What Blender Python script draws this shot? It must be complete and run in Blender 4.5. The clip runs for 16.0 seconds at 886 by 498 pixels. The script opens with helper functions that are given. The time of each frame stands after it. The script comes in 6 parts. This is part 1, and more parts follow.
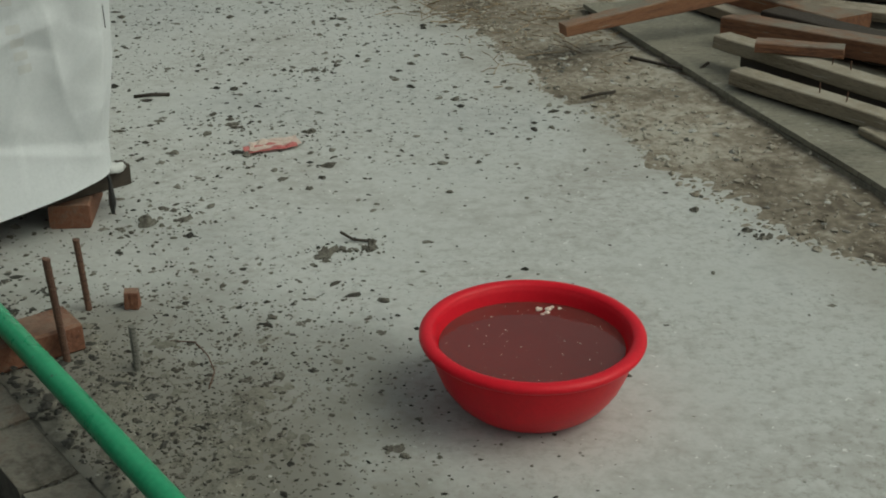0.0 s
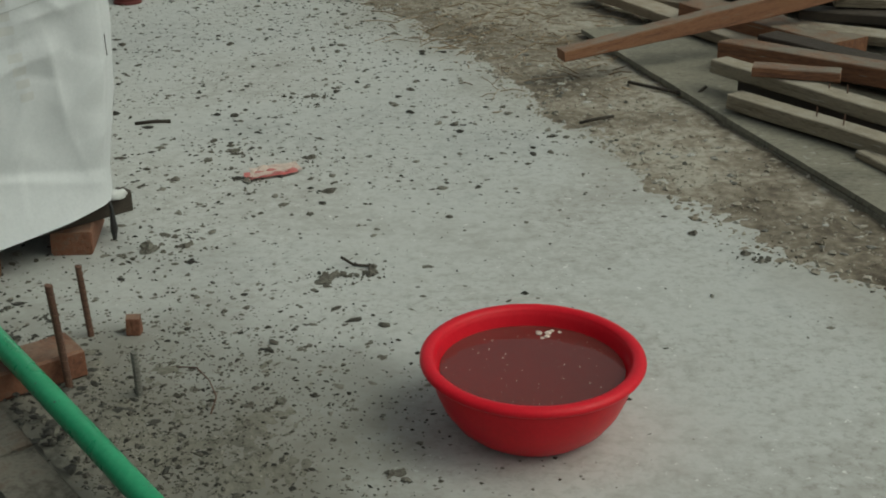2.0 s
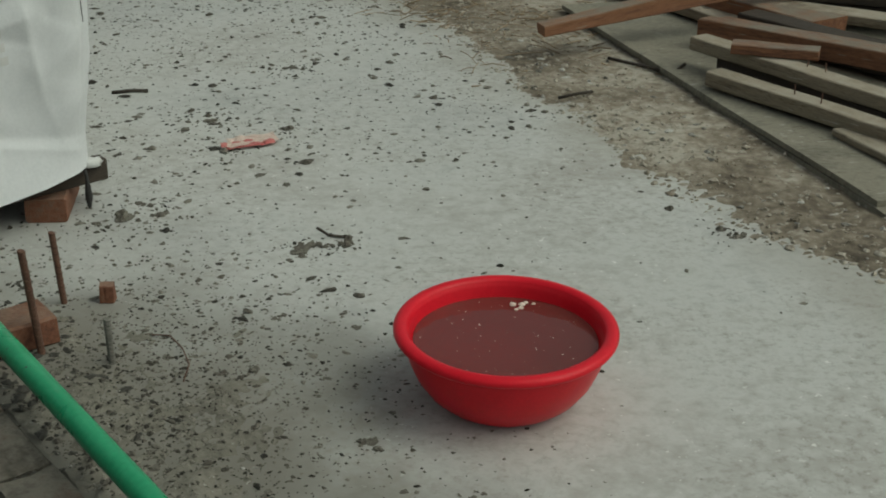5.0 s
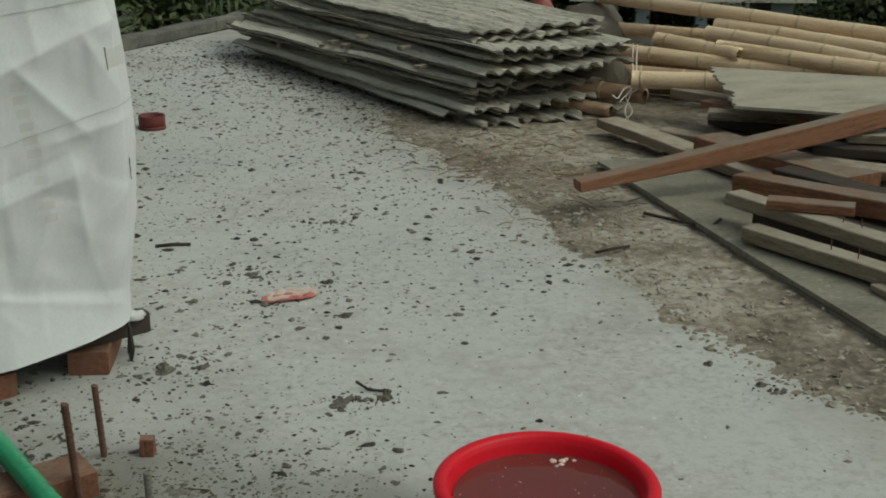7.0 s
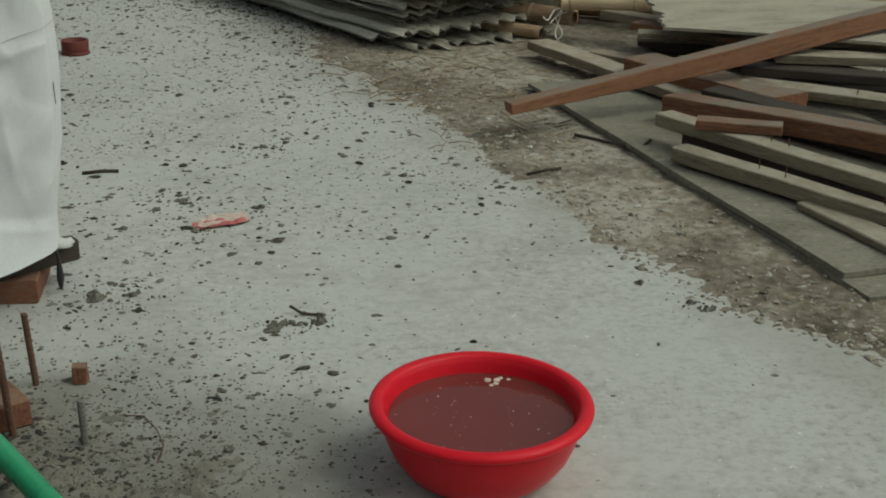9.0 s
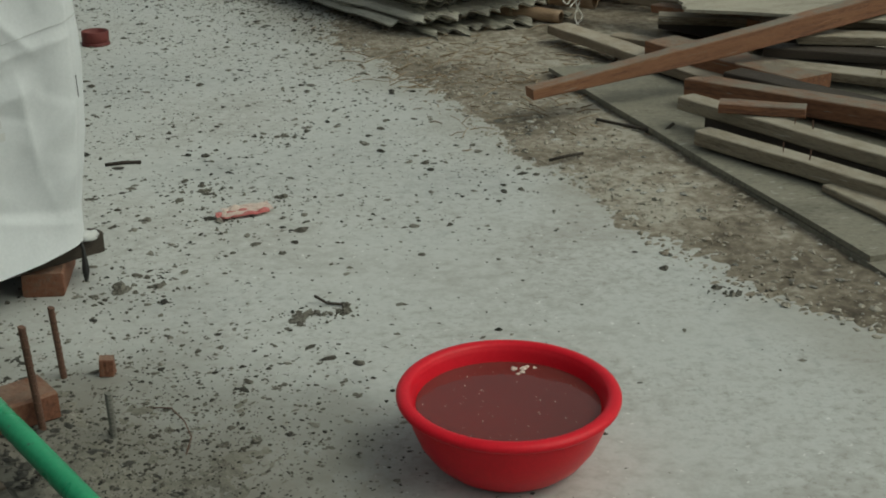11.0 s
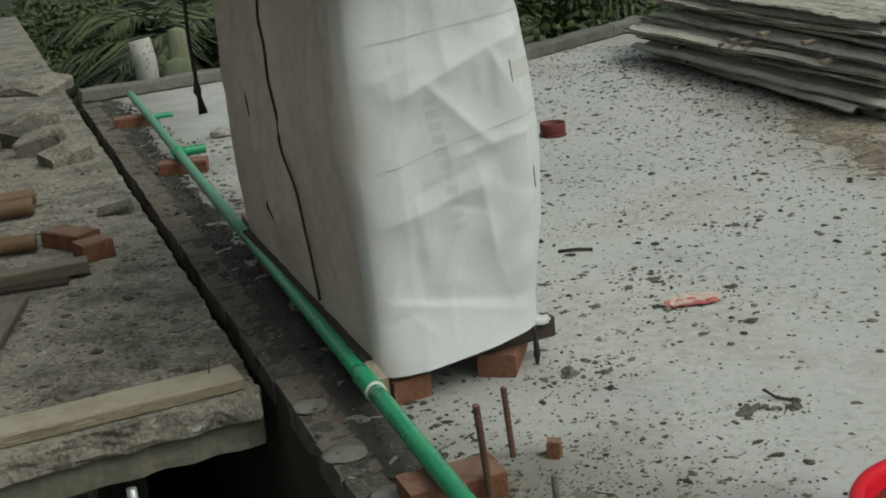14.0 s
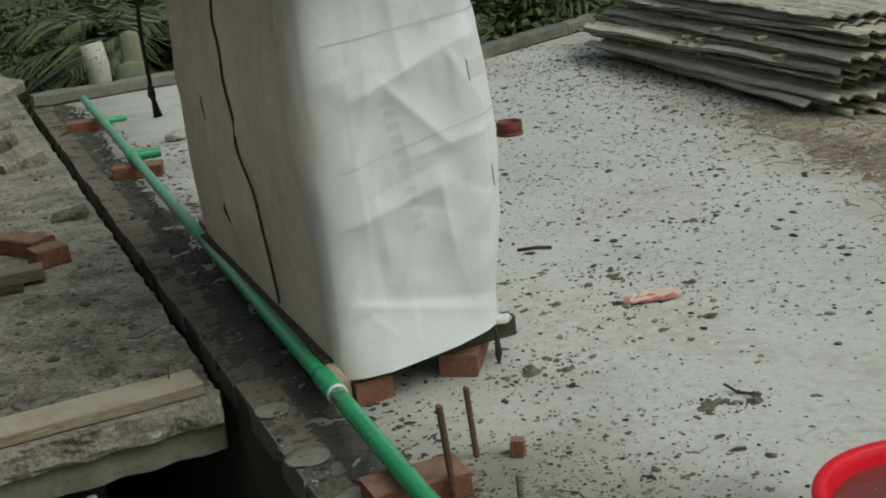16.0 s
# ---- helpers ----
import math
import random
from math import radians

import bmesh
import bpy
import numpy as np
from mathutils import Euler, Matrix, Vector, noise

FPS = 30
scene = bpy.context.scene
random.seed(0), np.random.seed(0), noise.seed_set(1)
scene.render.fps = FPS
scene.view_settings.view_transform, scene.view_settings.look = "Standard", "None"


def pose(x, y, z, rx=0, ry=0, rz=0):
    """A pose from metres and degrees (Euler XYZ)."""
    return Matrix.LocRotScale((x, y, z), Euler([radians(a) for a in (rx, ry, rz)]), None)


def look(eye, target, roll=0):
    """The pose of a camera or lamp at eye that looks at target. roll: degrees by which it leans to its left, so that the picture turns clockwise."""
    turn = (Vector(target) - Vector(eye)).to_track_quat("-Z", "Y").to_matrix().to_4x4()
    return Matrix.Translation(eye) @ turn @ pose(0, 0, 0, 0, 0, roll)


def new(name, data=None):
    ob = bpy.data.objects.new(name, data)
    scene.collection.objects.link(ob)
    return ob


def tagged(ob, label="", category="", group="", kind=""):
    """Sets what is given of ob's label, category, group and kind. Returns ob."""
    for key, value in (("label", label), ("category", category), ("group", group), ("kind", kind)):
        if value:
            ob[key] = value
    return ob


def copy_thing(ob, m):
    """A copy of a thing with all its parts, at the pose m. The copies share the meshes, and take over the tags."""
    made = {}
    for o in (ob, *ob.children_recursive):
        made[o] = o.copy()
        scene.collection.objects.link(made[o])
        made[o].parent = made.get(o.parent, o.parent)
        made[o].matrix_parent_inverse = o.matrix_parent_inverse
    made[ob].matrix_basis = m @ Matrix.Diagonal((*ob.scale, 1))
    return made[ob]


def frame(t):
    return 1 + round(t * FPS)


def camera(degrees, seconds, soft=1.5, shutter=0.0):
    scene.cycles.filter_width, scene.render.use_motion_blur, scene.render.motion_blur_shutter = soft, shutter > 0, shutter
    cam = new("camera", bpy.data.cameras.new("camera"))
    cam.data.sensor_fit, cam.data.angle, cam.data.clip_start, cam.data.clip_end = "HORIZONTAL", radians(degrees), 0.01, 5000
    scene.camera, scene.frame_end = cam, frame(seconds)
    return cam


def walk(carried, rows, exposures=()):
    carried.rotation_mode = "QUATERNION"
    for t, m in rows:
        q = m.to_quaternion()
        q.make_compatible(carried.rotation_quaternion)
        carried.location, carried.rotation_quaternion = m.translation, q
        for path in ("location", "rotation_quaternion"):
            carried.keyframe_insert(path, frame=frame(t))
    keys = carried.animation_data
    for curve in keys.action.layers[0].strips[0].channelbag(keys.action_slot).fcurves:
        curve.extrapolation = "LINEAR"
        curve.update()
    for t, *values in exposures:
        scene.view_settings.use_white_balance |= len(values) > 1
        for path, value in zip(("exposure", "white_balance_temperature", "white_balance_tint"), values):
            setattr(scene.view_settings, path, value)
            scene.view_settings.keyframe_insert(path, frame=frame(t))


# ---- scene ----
cam = camera(37.4, 16.0, 1.9)

PATH = [
    (0, (0.005, -0.058, 1.438), (0.002, 1.767, 0.62), -0.0),
    (0.2, (0.005, -0.058, 1.439), (-0.005, 1.76, 0.606), -0.2),
    (0.5, (0.004, -0.058, 1.441), (-0.012, 1.771, 0.632), -0.4),
    (0.7, (0.006, -0.06, 1.443), (-0.01, 1.767, 0.63), -0.3),
    (1, (0.008, -0.064, 1.445), (-0.005, 1.768, 0.642), -0.2),
    (1.2, (0.007, -0.067, 1.447), (0.001, 1.765, 0.644), -0.2),
    (1.5, (0.006, -0.071, 1.449), (0.005, 1.769, 0.666), -0.2),
    (2, (0.005, -0.074, 1.446), (0.002, 1.766, 0.662), -0.3),
    (2.5, (0.007, -0.071, 1.444), (0.014, 1.769, 0.66), -0.2),
    (3, (0.005, -0.07, 1.446), (0.01, 1.769, 0.66), -0.1),
    (3.2, (0.007, -0.07, 1.446), (0.011, 1.77, 0.662), 0.1),
    (3.5, (0.009, -0.07, 1.445), (0.059, 1.752, 0.621), 0.4),
    (3.7, (0.01, -0.071, 1.443), (0.068, 1.752, 0.623), 0.5),
    (5.8, (0.019, -0.081, 1.425), (0.031, 1.749, 0.617), 0.9),
    (5.9, (0.012, -0.081, 1.431), (0.045, 1.755, 0.637), 1.4),
    (6, (0.005, -0.081, 1.436), (0.043, 1.774, 0.688), 1.9),
    (6.2, (0.002, -0.084, 1.441), (0.035, 1.797, 0.762), 1.7),
    (6.3, (0.002, -0.087, 1.442), (0.034, 1.807, 0.802), 1.5),
    (6.5, (0.001, -0.093, 1.443), (0.026, 1.811, 0.832), 1.0),
    (6.7, (0.002, -0.094, 1.445), (-0.005, 1.807, 0.825), 0.8),
    (7, (0.003, -0.096, 1.447), (-0.024, 1.812, 0.847), 0.4),
    (7.2, (0.005, -0.096, 1.444), (-0.008, 1.822, 0.88), 0.4),
    (7.3, (0.005, -0.097, 1.443), (0.01, 1.816, 0.858), 0.4),
    (7.5, (0.007, -0.097, 1.44), (0.045, 1.789, 0.774), 0.5),
    (7.7, (0.007, -0.097, 1.439), (0.013, 1.794, 0.789), 0.7),
    (8, (0.008, -0.097, 1.437), (0.125, 1.775, 0.743), 1.0),
    (8.2, (0.006, -0.099, 1.438), (0.089, 1.776, 0.746), 0.7),
    (8.5, (0.003, -0.101, 1.44), (0.084, 1.782, 0.772), 0.4),
    (8.7, (0.002, -0.099, 1.439), (0.083, 1.787, 0.777), 0.5),
    (8.8, (0.001, -0.097, 1.438), (0.075, 1.781, 0.755), 0.6),
    (9, (0.0, -0.095, 1.437), (0.078, 1.775, 0.731), 0.7),
    (9.2, (-0.002, -0.094, 1.436), (0.084, 1.775, 0.728), 0.6),
    (11.3, (-0.01, -0.086, 1.45), (0.014, 1.776, 0.72), -0.9),
    (11.5, (-0.01, -0.091, 1.452), (-0.023, 1.779, 0.742), -1.2),
    (12, (-0.01, -0.079, 1.448), (-0.031, 1.805, 0.776), 0.2),
    (12.3, (-0.01, -0.079, 1.447), (-0.096, 1.812, 0.803), -0.3),
    (12.5, (-0.01, -0.079, 1.447), (-0.088, 1.809, 0.791), -0.7),
    (12.7, (-0.01, -0.079, 1.447), (-0.098, 1.807, 0.789), -3.4),
    (13, (-0.01, -0.082, 1.449), (-0.164, 1.826, 0.869), -5.1),
    (13.2, (-0.01, -0.087, 1.451), (-0.263, 1.823, 0.916), -6.4),
    (13.4, (-0.01, -0.092, 1.452), (-0.387, 1.795, 0.908), -6.0),
    (13.5, (-0.01, -0.094, 1.453), (-0.459, 1.775, 0.899), -5.8),
    (13.7, (-0.01, -0.094, 1.453), (-0.56, 1.748, 0.901), -5.4),
    (14, (-0.01, -0.092, 1.452), (-0.63, 1.722, 0.882), -5.5),
    (14.5, (-0.009, -0.086, 1.45), (-0.654, 1.715, 0.866), -6.7),
    (14.7, (-0.014, -0.087, 1.45), (-0.696, 1.712, 0.902), -7.2),
    (15, (-0.022, -0.088, 1.451), (-0.691, 1.714, 0.9), -6.5),
    (15.2, (-0.021, -0.087, 1.452), (-0.675, 1.72, 0.9), -6.4),
    (15.5, (-0.02, -0.086, 1.452), (-0.638, 1.732, 0.893), -6.3),
    (16, (-0.019, -0.084, 1.45), (-0.577, 1.748, 0.874), -5.9),
]
walk(cam, [(t, look(eye, target, roll)) for t, eye, target, roll in PATH], [(0, -0.8, 6680, -7), (3.5, -0.8, 6680, -7), (7, -0.78, 6680, -7), (12, -0.78, 6680, -8), (13, -0.76, 6650, -9), (14, -0.6, 6600, -3), (16, -0.53, 6560, -3)])

# ---- light ----
SKY, SUN = 0.165, 0.7
world = bpy.data.worlds.new("overcast_sky")
world.use_nodes = True
scene.world = world
wn = world.node_tree.nodes
sky = wn.new("ShaderNodeTexSky")
sky.sky_type, sky.sun_disc = "NISHITA", False
sky.sun_elevation, sky.sun_rotation = radians(52), radians(105)
sky.air_density, sky.dust_density, sky.ozone_density = 1.0, 6.0, 1.0
grey = wn.new("ShaderNodeHueSaturation")
grey.inputs["Saturation"].default_value = 0.35
world.node_tree.links.new(sky.outputs[0], grey.inputs["Color"])
world.node_tree.links.new(grey.outputs[0], wn["Background"].inputs[0])
wn["Background"].inputs[1].default_value = SKY
sun_data = bpy.data.lights.new("sun", "SUN")
sun_data.energy, sun_data.angle, sun_data.color = SUN, radians(50), (1.0, 0.97, 0.92)
sun = new("sun", sun_data)
sun.matrix_world = look((3.2, -0.9, 4.2), (0, 0, 0))


# ---- materials ----
def material(name, colours, scale=3.0, rough=(0.7, 0.95), bump=0.3, fine=14.0, metal=0.0, stretch=(1, 1, 1), speck=None, speck_scale=60.0, speck_size=0.12, island=0.0, depth=0.01, coat=0.0):
    """Two scales of mottling between the given colours, with relief. speck: a second colour in small dots."""
    m = bpy.data.materials.new(name)
    m.use_nodes = True
    nt = m.node_tree
    N, K = nt.nodes, nt.links
    bsdf = N["Principled BSDF"]
    tc, info = N.new("ShaderNodeTexCoord"), N.new("ShaderNodeObjectInfo")
    mul = N.new("ShaderNodeMath")
    mul.operation, mul.inputs[1].default_value = "MULTIPLY", 37.0
    K.new(info.outputs["Random"], mul.inputs[0])
    mp = N.new("ShaderNodeMapping")
    mp.inputs["Scale"].default_value = stretch
    K.new(tc.outputs["Object"], mp.inputs["Vector"])
    K.new(mul.outputs[0], mp.inputs["Location"])
    big, small = N.new("ShaderNodeTexNoise"), N.new("ShaderNodeTexNoise")
    big.inputs["Scale"].default_value, big.inputs["Detail"].default_value, big.inputs["Roughness"].default_value = scale, 8, 0.62
    small.inputs["Scale"].default_value, small.inputs["Detail"].default_value, small.inputs["Roughness"].default_value = scale * fine, 6, 0.6
    for tex in (big, small):
        K.new(mp.outputs[0], tex.inputs["Vector"])
    mix = N.new("ShaderNodeMath")
    mix.operation = "MULTIPLY_ADD"
    mix.inputs[1].default_value = 0.45
    K.new(small.outputs["Fac"], mix.inputs[0])
    half = N.new("ShaderNodeMath")
    half.operation, half.inputs[1].default_value = "MULTIPLY", 0.62
    K.new(big.outputs["Fac"], half.inputs[0])
    K.new(half.outputs[0], mix.inputs[2])
    value = mix.outputs[0]
    if island:
        geo = N.new("ShaderNodeNewGeometry")
        add = N.new("ShaderNodeMath")
        add.operation, add.inputs[1].default_value = "MULTIPLY_ADD", island
        K.new(geo.outputs["Random Per Island"], add.inputs[0])
        sub = N.new("ShaderNodeMath")
        sub.operation, sub.inputs[1].default_value = "SUBTRACT", island / 2
        K.new(value, sub.inputs[0])
        K.new(sub.outputs[0], add.inputs[2])
        value = add.outputs[0]
    else:
        add = N.new("ShaderNodeMath")
        add.operation, add.inputs[1].default_value = "MULTIPLY_ADD", 0.14
        K.new(info.outputs["Random"], add.inputs[0])
        sub = N.new("ShaderNodeMath")
        sub.operation, sub.inputs[1].default_value = "SUBTRACT", 0.07
        K.new(value, sub.inputs[0])
        K.new(sub.outputs[0], add.inputs[2])
        value = add.outputs[0]
    ramp = N.new("ShaderNodeValToRGB")
    while len(ramp.color_ramp.elements) < len(colours):
        ramp.color_ramp.elements.new(0.5)
    for i, c in enumerate(colours):
        e = ramp.color_ramp.elements[i]
        e.position, e.color = 0.3 + 0.42 * i / max(1, len(colours) - 1), (*c, 1)
    K.new(value, ramp.inputs[0])
    colour = ramp.outputs[0]
    if speck:
        vor = N.new("ShaderNodeTexVoronoi")
        vor.inputs["Scale"].default_value = speck_scale
        ragged = N.new("ShaderNodeVectorMath")
        ragged.operation = "MULTIPLY_ADD"
        ragged.inputs[1].default_value = (1.6 / speck_scale,) * 3
        rag = N.new("ShaderNodeTexNoise")
        rag.inputs["Scale"].default_value, rag.inputs["Detail"].default_value = speck_scale * 1.3, 4
        K.new(mp.outputs[0], rag.inputs["Vector"])
        K.new(rag.outputs["Color"], ragged.inputs[0])
        K.new(mp.outputs[0], ragged.inputs[2])
        K.new(ragged.outputs[0], vor.inputs["Vector"])
        lt = N.new("ShaderNodeMath")
        lt.operation, lt.inputs[1].default_value = "LESS_THAN", speck_size
        K.new(vor.outputs["Distance"], lt.inputs[0])
        gate = N.new("ShaderNodeMath")
        gate.operation, gate.inputs[1].default_value = "GREATER_THAN", 0.52
        K.new(big.outputs["Fac"], gate.inputs[0])
        both = N.new("ShaderNodeMath")
        both.operation = "MULTIPLY"
        K.new(lt.outputs[0], both.inputs[0])
        K.new(gate.outputs[0], both.inputs[1])
        mc = N.new("ShaderNodeMix")
        mc.data_type = "RGBA"
        K.new(both.outputs[0], mc.inputs[0])
        K.new(colour, mc.inputs[6])
        mc.inputs[7].default_value = (*speck, 1)
        colour = mc.outputs[2]
    K.new(colour, bsdf.inputs["Base Color"])
    rr = N.new("ShaderNodeMapRange")
    rr.inputs["To Min"].default_value, rr.inputs["To Max"].default_value = rough
    rr.inputs["From Min"].default_value, rr.inputs["From Max"].default_value = 0.35, 0.65
    K.new(big.outputs["Fac"], rr.inputs["Value"])
    K.new(rr.outputs[0], bsdf.inputs["Roughness"])
    bp = N.new("ShaderNodeBump")
    bp.inputs["Strength"].default_value, bp.inputs["Distance"].default_value = bump, depth
    K.new(mix.outputs[0], bp.inputs["Height"])
    K.new(bp.outputs[0], bsdf.inputs["Normal"])
    bsdf.inputs["Metallic"].default_value = metal
    bsdf.inputs["Coat Weight"].default_value = coat
    return m


CEMENT = material("weathered_cement", [(0.225, 0.225, 0.215), (0.358, 0.36, 0.346), (0.46, 0.465, 0.448), (0.36, 0.352, 0.33)], 1.1, (0.42, 0.8), 0.25, 22, speck=(0.62, 0.62, 0.6), speck_scale=26, speck_size=0.1, depth=0.006)
CN, CK = CEMENT.node_tree.nodes, CEMENT.node_tree.links
c_bsdf = CN["Principled BSDF"]
c_from = c_bsdf.inputs["Base Color"].links[0].from_socket
c_tc = CN.new("ShaderNodeTexCoord")
c_dot = CN.new("ShaderNodeVectorMath")
c_dot.operation = "DOT_PRODUCT"
c_dot.inputs[1].default_value = (0.7916, 0.611, 0)
CK.new(c_tc.outputs["Object"], c_dot.inputs[0])
c_noise = CN.new("ShaderNodeTexNoise")
c_noise.inputs["Scale"].default_value, c_noise.inputs["Detail"].default_value = 2.2, 9
CK.new(c_tc.outputs["Object"], c_noise.inputs["Vector"])
c_add = CN.new("ShaderNodeMath")
c_add.operation, c_add.inputs[1].default_value = "MULTIPLY_ADD", 1.3
CK.new(c_noise.outputs["Fac"], c_add.inputs[0])
CK.new(c_dot.outputs["Value"], c_add.inputs[2])
c_map = CN.new("ShaderNodeMapRange")
c_map.interpolation_type = "SMOOTHSTEP"
c_map.inputs["From Min"].default_value, c_map.inputs["From Max"].default_value = 2.3, 1.15
c_map.inputs["To Max"].default_value = 0.7
CK.new(c_add.outputs[0], c_map.inputs["Value"])
c_mix = CN.new("ShaderNodeMix")
c_mix.data_type = "RGBA"
CK.new(c_map.outputs[0], c_mix.inputs[0])
CK.new(c_from, c_mix.inputs[6])
c_mix.inputs[7].default_value = (0.12, 0.113, 0.095, 1)
r_dist = CN.new("ShaderNodeVectorMath")
r_dist.operation = "DISTANCE"
r_dist.inputs[1].default_value = (-0.74, 2.12, 0)
CK.new(c_tc.outputs["Object"], r_dist.inputs[0])
r_add = CN.new("ShaderNodeMath")
r_add.operation, r_add.inputs[1].default_value = "MULTIPLY_ADD", 0.9
CK.new(c_noise.outputs["Fac"], r_add.inputs[0])
CK.new(r_dist.outputs["Value"], r_add.inputs[2])
r_map = CN.new("ShaderNodeMapRange")
r_map.interpolation_type = "SMOOTHSTEP"
r_map.inputs["From Min"].default_value, r_map.inputs["From Max"].default_value = 1.4, 0.8
r_map.inputs["To Max"].default_value = 0.8
CK.new(r_add.outputs[0], r_map.inputs["Value"])
r_mix = CN.new("ShaderNodeMix")
r_mix.data_type = "RGBA"
CK.new(r_map.outputs[0], r_mix.inputs[0])
CK.new(c_mix.outputs[2], r_mix.inputs[6])
r_mix.inputs[7].default_value = (0.135, 0.124, 0.1, 1)
d_dot = CN.new("ShaderNodeVectorMath")
d_dot.operation = "DOT_PRODUCT"
d_dot.inputs[1].default_value = (1.0, 0.43, 0)
CK.new(c_tc.outputs["Object"], d_dot.inputs[0])
d_add = CN.new("ShaderNodeMath")
d_add.operation, d_add.inputs[1].default_value = "MULTIPLY_ADD", 1.1
CK.new(c_noise.outputs["Fac"], d_add.inputs[0])
CK.new(d_dot.outputs["Value"], d_add.inputs[2])
d_map = CN.new("ShaderNodeMapRange")
d_map.interpolation_type = "SMOOTHSTEP"
d_map.inputs["From Min"].default_value, d_map.inputs["From Max"].default_value = 2.62, 3.02
d_map.inputs["To Max"].default_value = 0.45
CK.new(d_add.outputs[0], d_map.inputs["Value"])
d_mix = CN.new("ShaderNodeMix")
d_mix.data_type = "RGBA"
CK.new(d_map.outputs[0], d_mix.inputs[0])
CK.new(r_mix.outputs[2], d_mix.inputs[6])
d_mix.inputs[7].default_value = (0.245, 0.222, 0.18, 1)
f_noise, f_gate = CN.new("ShaderNodeTexNoise"), CN.new("ShaderNodeTexNoise")
f_noise.inputs["Scale"].default_value, f_noise.inputs["Detail"].default_value, f_noise.inputs["Roughness"].default_value = 38.0, 8, 0.75
f_gate.inputs["Scale"].default_value, f_gate.inputs["Detail"].default_value = 1.6, 6
f_map, g_map, f_both, f_mix = CN.new("ShaderNodeMapRange"), CN.new("ShaderNodeMapRange"), CN.new("ShaderNodeMath"), CN.new("ShaderNodeMix")
f_map.inputs["From Min"].default_value, f_map.inputs["From Max"].default_value, f_map.inputs["To Max"].default_value = 0.5, 0.66, 0.75
g_map.inputs["From Min"].default_value, g_map.inputs["From Max"].default_value, g_map.inputs["To Min"].default_value = 0.4, 0.6, 0.2
f_both.operation, f_mix.data_type = "MULTIPLY", "RGBA"
for tex in (f_noise, f_gate):
    CK.new(c_tc.outputs["Object"], tex.inputs["Vector"])
CK.new(f_noise.outputs["Fac"], f_map.inputs["Value"])
CK.new(f_gate.outputs["Fac"], g_map.inputs["Value"])
CK.new(f_map.outputs[0], f_both.inputs[0])
CK.new(g_map.outputs[0], f_both.inputs[1])
CK.new(f_both.outputs[0], f_mix.inputs[0])
CK.new(d_mix.outputs[2], f_mix.inputs[6])
f_mix.inputs[7].default_value = (0.2, 0.182, 0.152, 1)
CK.new(f_mix.outputs[2], c_bsdf.inputs["Base Color"])
OLD_SLAB = material("old_concrete", [(0.013, 0.011, 0.008), (0.046, 0.041, 0.032), (0.125, 0.114, 0.092), (0.27, 0.25, 0.21), (0.065, 0.058, 0.045)], 5.5, (0.8, 0.98), 0.9, 11, speck=(0.34, 0.33, 0.3), speck_scale=16, speck_size=0.2, depth=0.02)
EDGE_BRICK = material("mortar_crusted_brick", [(0.03, 0.027, 0.021), (0.075, 0.067, 0.054), (0.13, 0.119, 0.1), (0.1, 0.075, 0.057), (0.16, 0.15, 0.128)], 5, (0.85, 0.98), 0.9, 9, depth=0.02)
# Gritty dirt, made darker in colour for the shade beside the cage.
SHADED_GRIT = material("shaded_gritty_dirt", [(0.014, 0.012, 0.009), (0.028, 0.026, 0.021), (0.050, 0.047, 0.040), (0.071, 0.067, 0.059)], 6, (0.85, 1.0), 0.9, 10, speck=(0.3, 0.29, 0.26), speck_scale=40, speck_size=0.2)
# Brown masonry darkened in its colour for the shade inside the gap.
GAP_SHADE_WALL = material("gap_shaded_masonry", [(0.01, 0.008, 0.006), (0.026, 0.02, 0.014), (0.055, 0.042, 0.03), (0.08, 0.05, 0.035)], 7, (0.85, 0.98), 0.8, 8)
MORTAR = material("dusty_mortar", [(0.066, 0.063, 0.056), (0.126, 0.121, 0.106), (0.191, 0.185, 0.165)], 5, (0.8, 0.95), 0.6, 9)
RUBBLE_DIRT = material("grey_rubble_dirt", [(0.05, 0.046, 0.037), (0.1, 0.093, 0.076), (0.15, 0.14, 0.115), (0.2, 0.188, 0.158)], 6, (0.85, 1.0), 0.9, 10, speck=(0.3, 0.29, 0.26), speck_scale=40, speck_size=0.15)
CAST = material("smooth_cast_concrete", [(0.1, 0.092, 0.07), (0.16, 0.149, 0.116), (0.215, 0.202, 0.16)], 3, (0.8, 0.95), 0.3, 12, speck=(0.09, 0.082, 0.064), speck_scale=30, speck_size=0.12)
SOIL = material("dry_brown_soil", [(0.035, 0.026, 0.017), (0.11, 0.088, 0.062), (0.215, 0.183, 0.141), (0.37, 0.342, 0.29), (0.14, 0.115, 0.083)], 2.3, (0.85, 1.0), 1.0, 10, speck=(0.33, 0.3, 0.25), speck_scale=34, speck_size=0.2)
CLOD = material("dark_clods", [(0.018, 0.016, 0.012), (0.05, 0.044, 0.035), (0.09, 0.081, 0.066), (0.13, 0.12, 0.1), (0.19, 0.178, 0.152)], 30, (0.85, 1.0), 0.6, 5, island=0.5)
SPOT = material("dried_spots", [(0.05, 0.047, 0.04), (0.1, 0.095, 0.082), (0.15, 0.143, 0.125)], 30, (0.85, 1.0), 0.6, 5, island=0.4)
GRIT = material("grey_grit", [(0.09, 0.085, 0.073), (0.17, 0.163, 0.145), (0.28, 0.27, 0.245), (0.42, 0.41, 0.38)], 30, (0.85, 1.0), 0.6, 5, island=0.5)
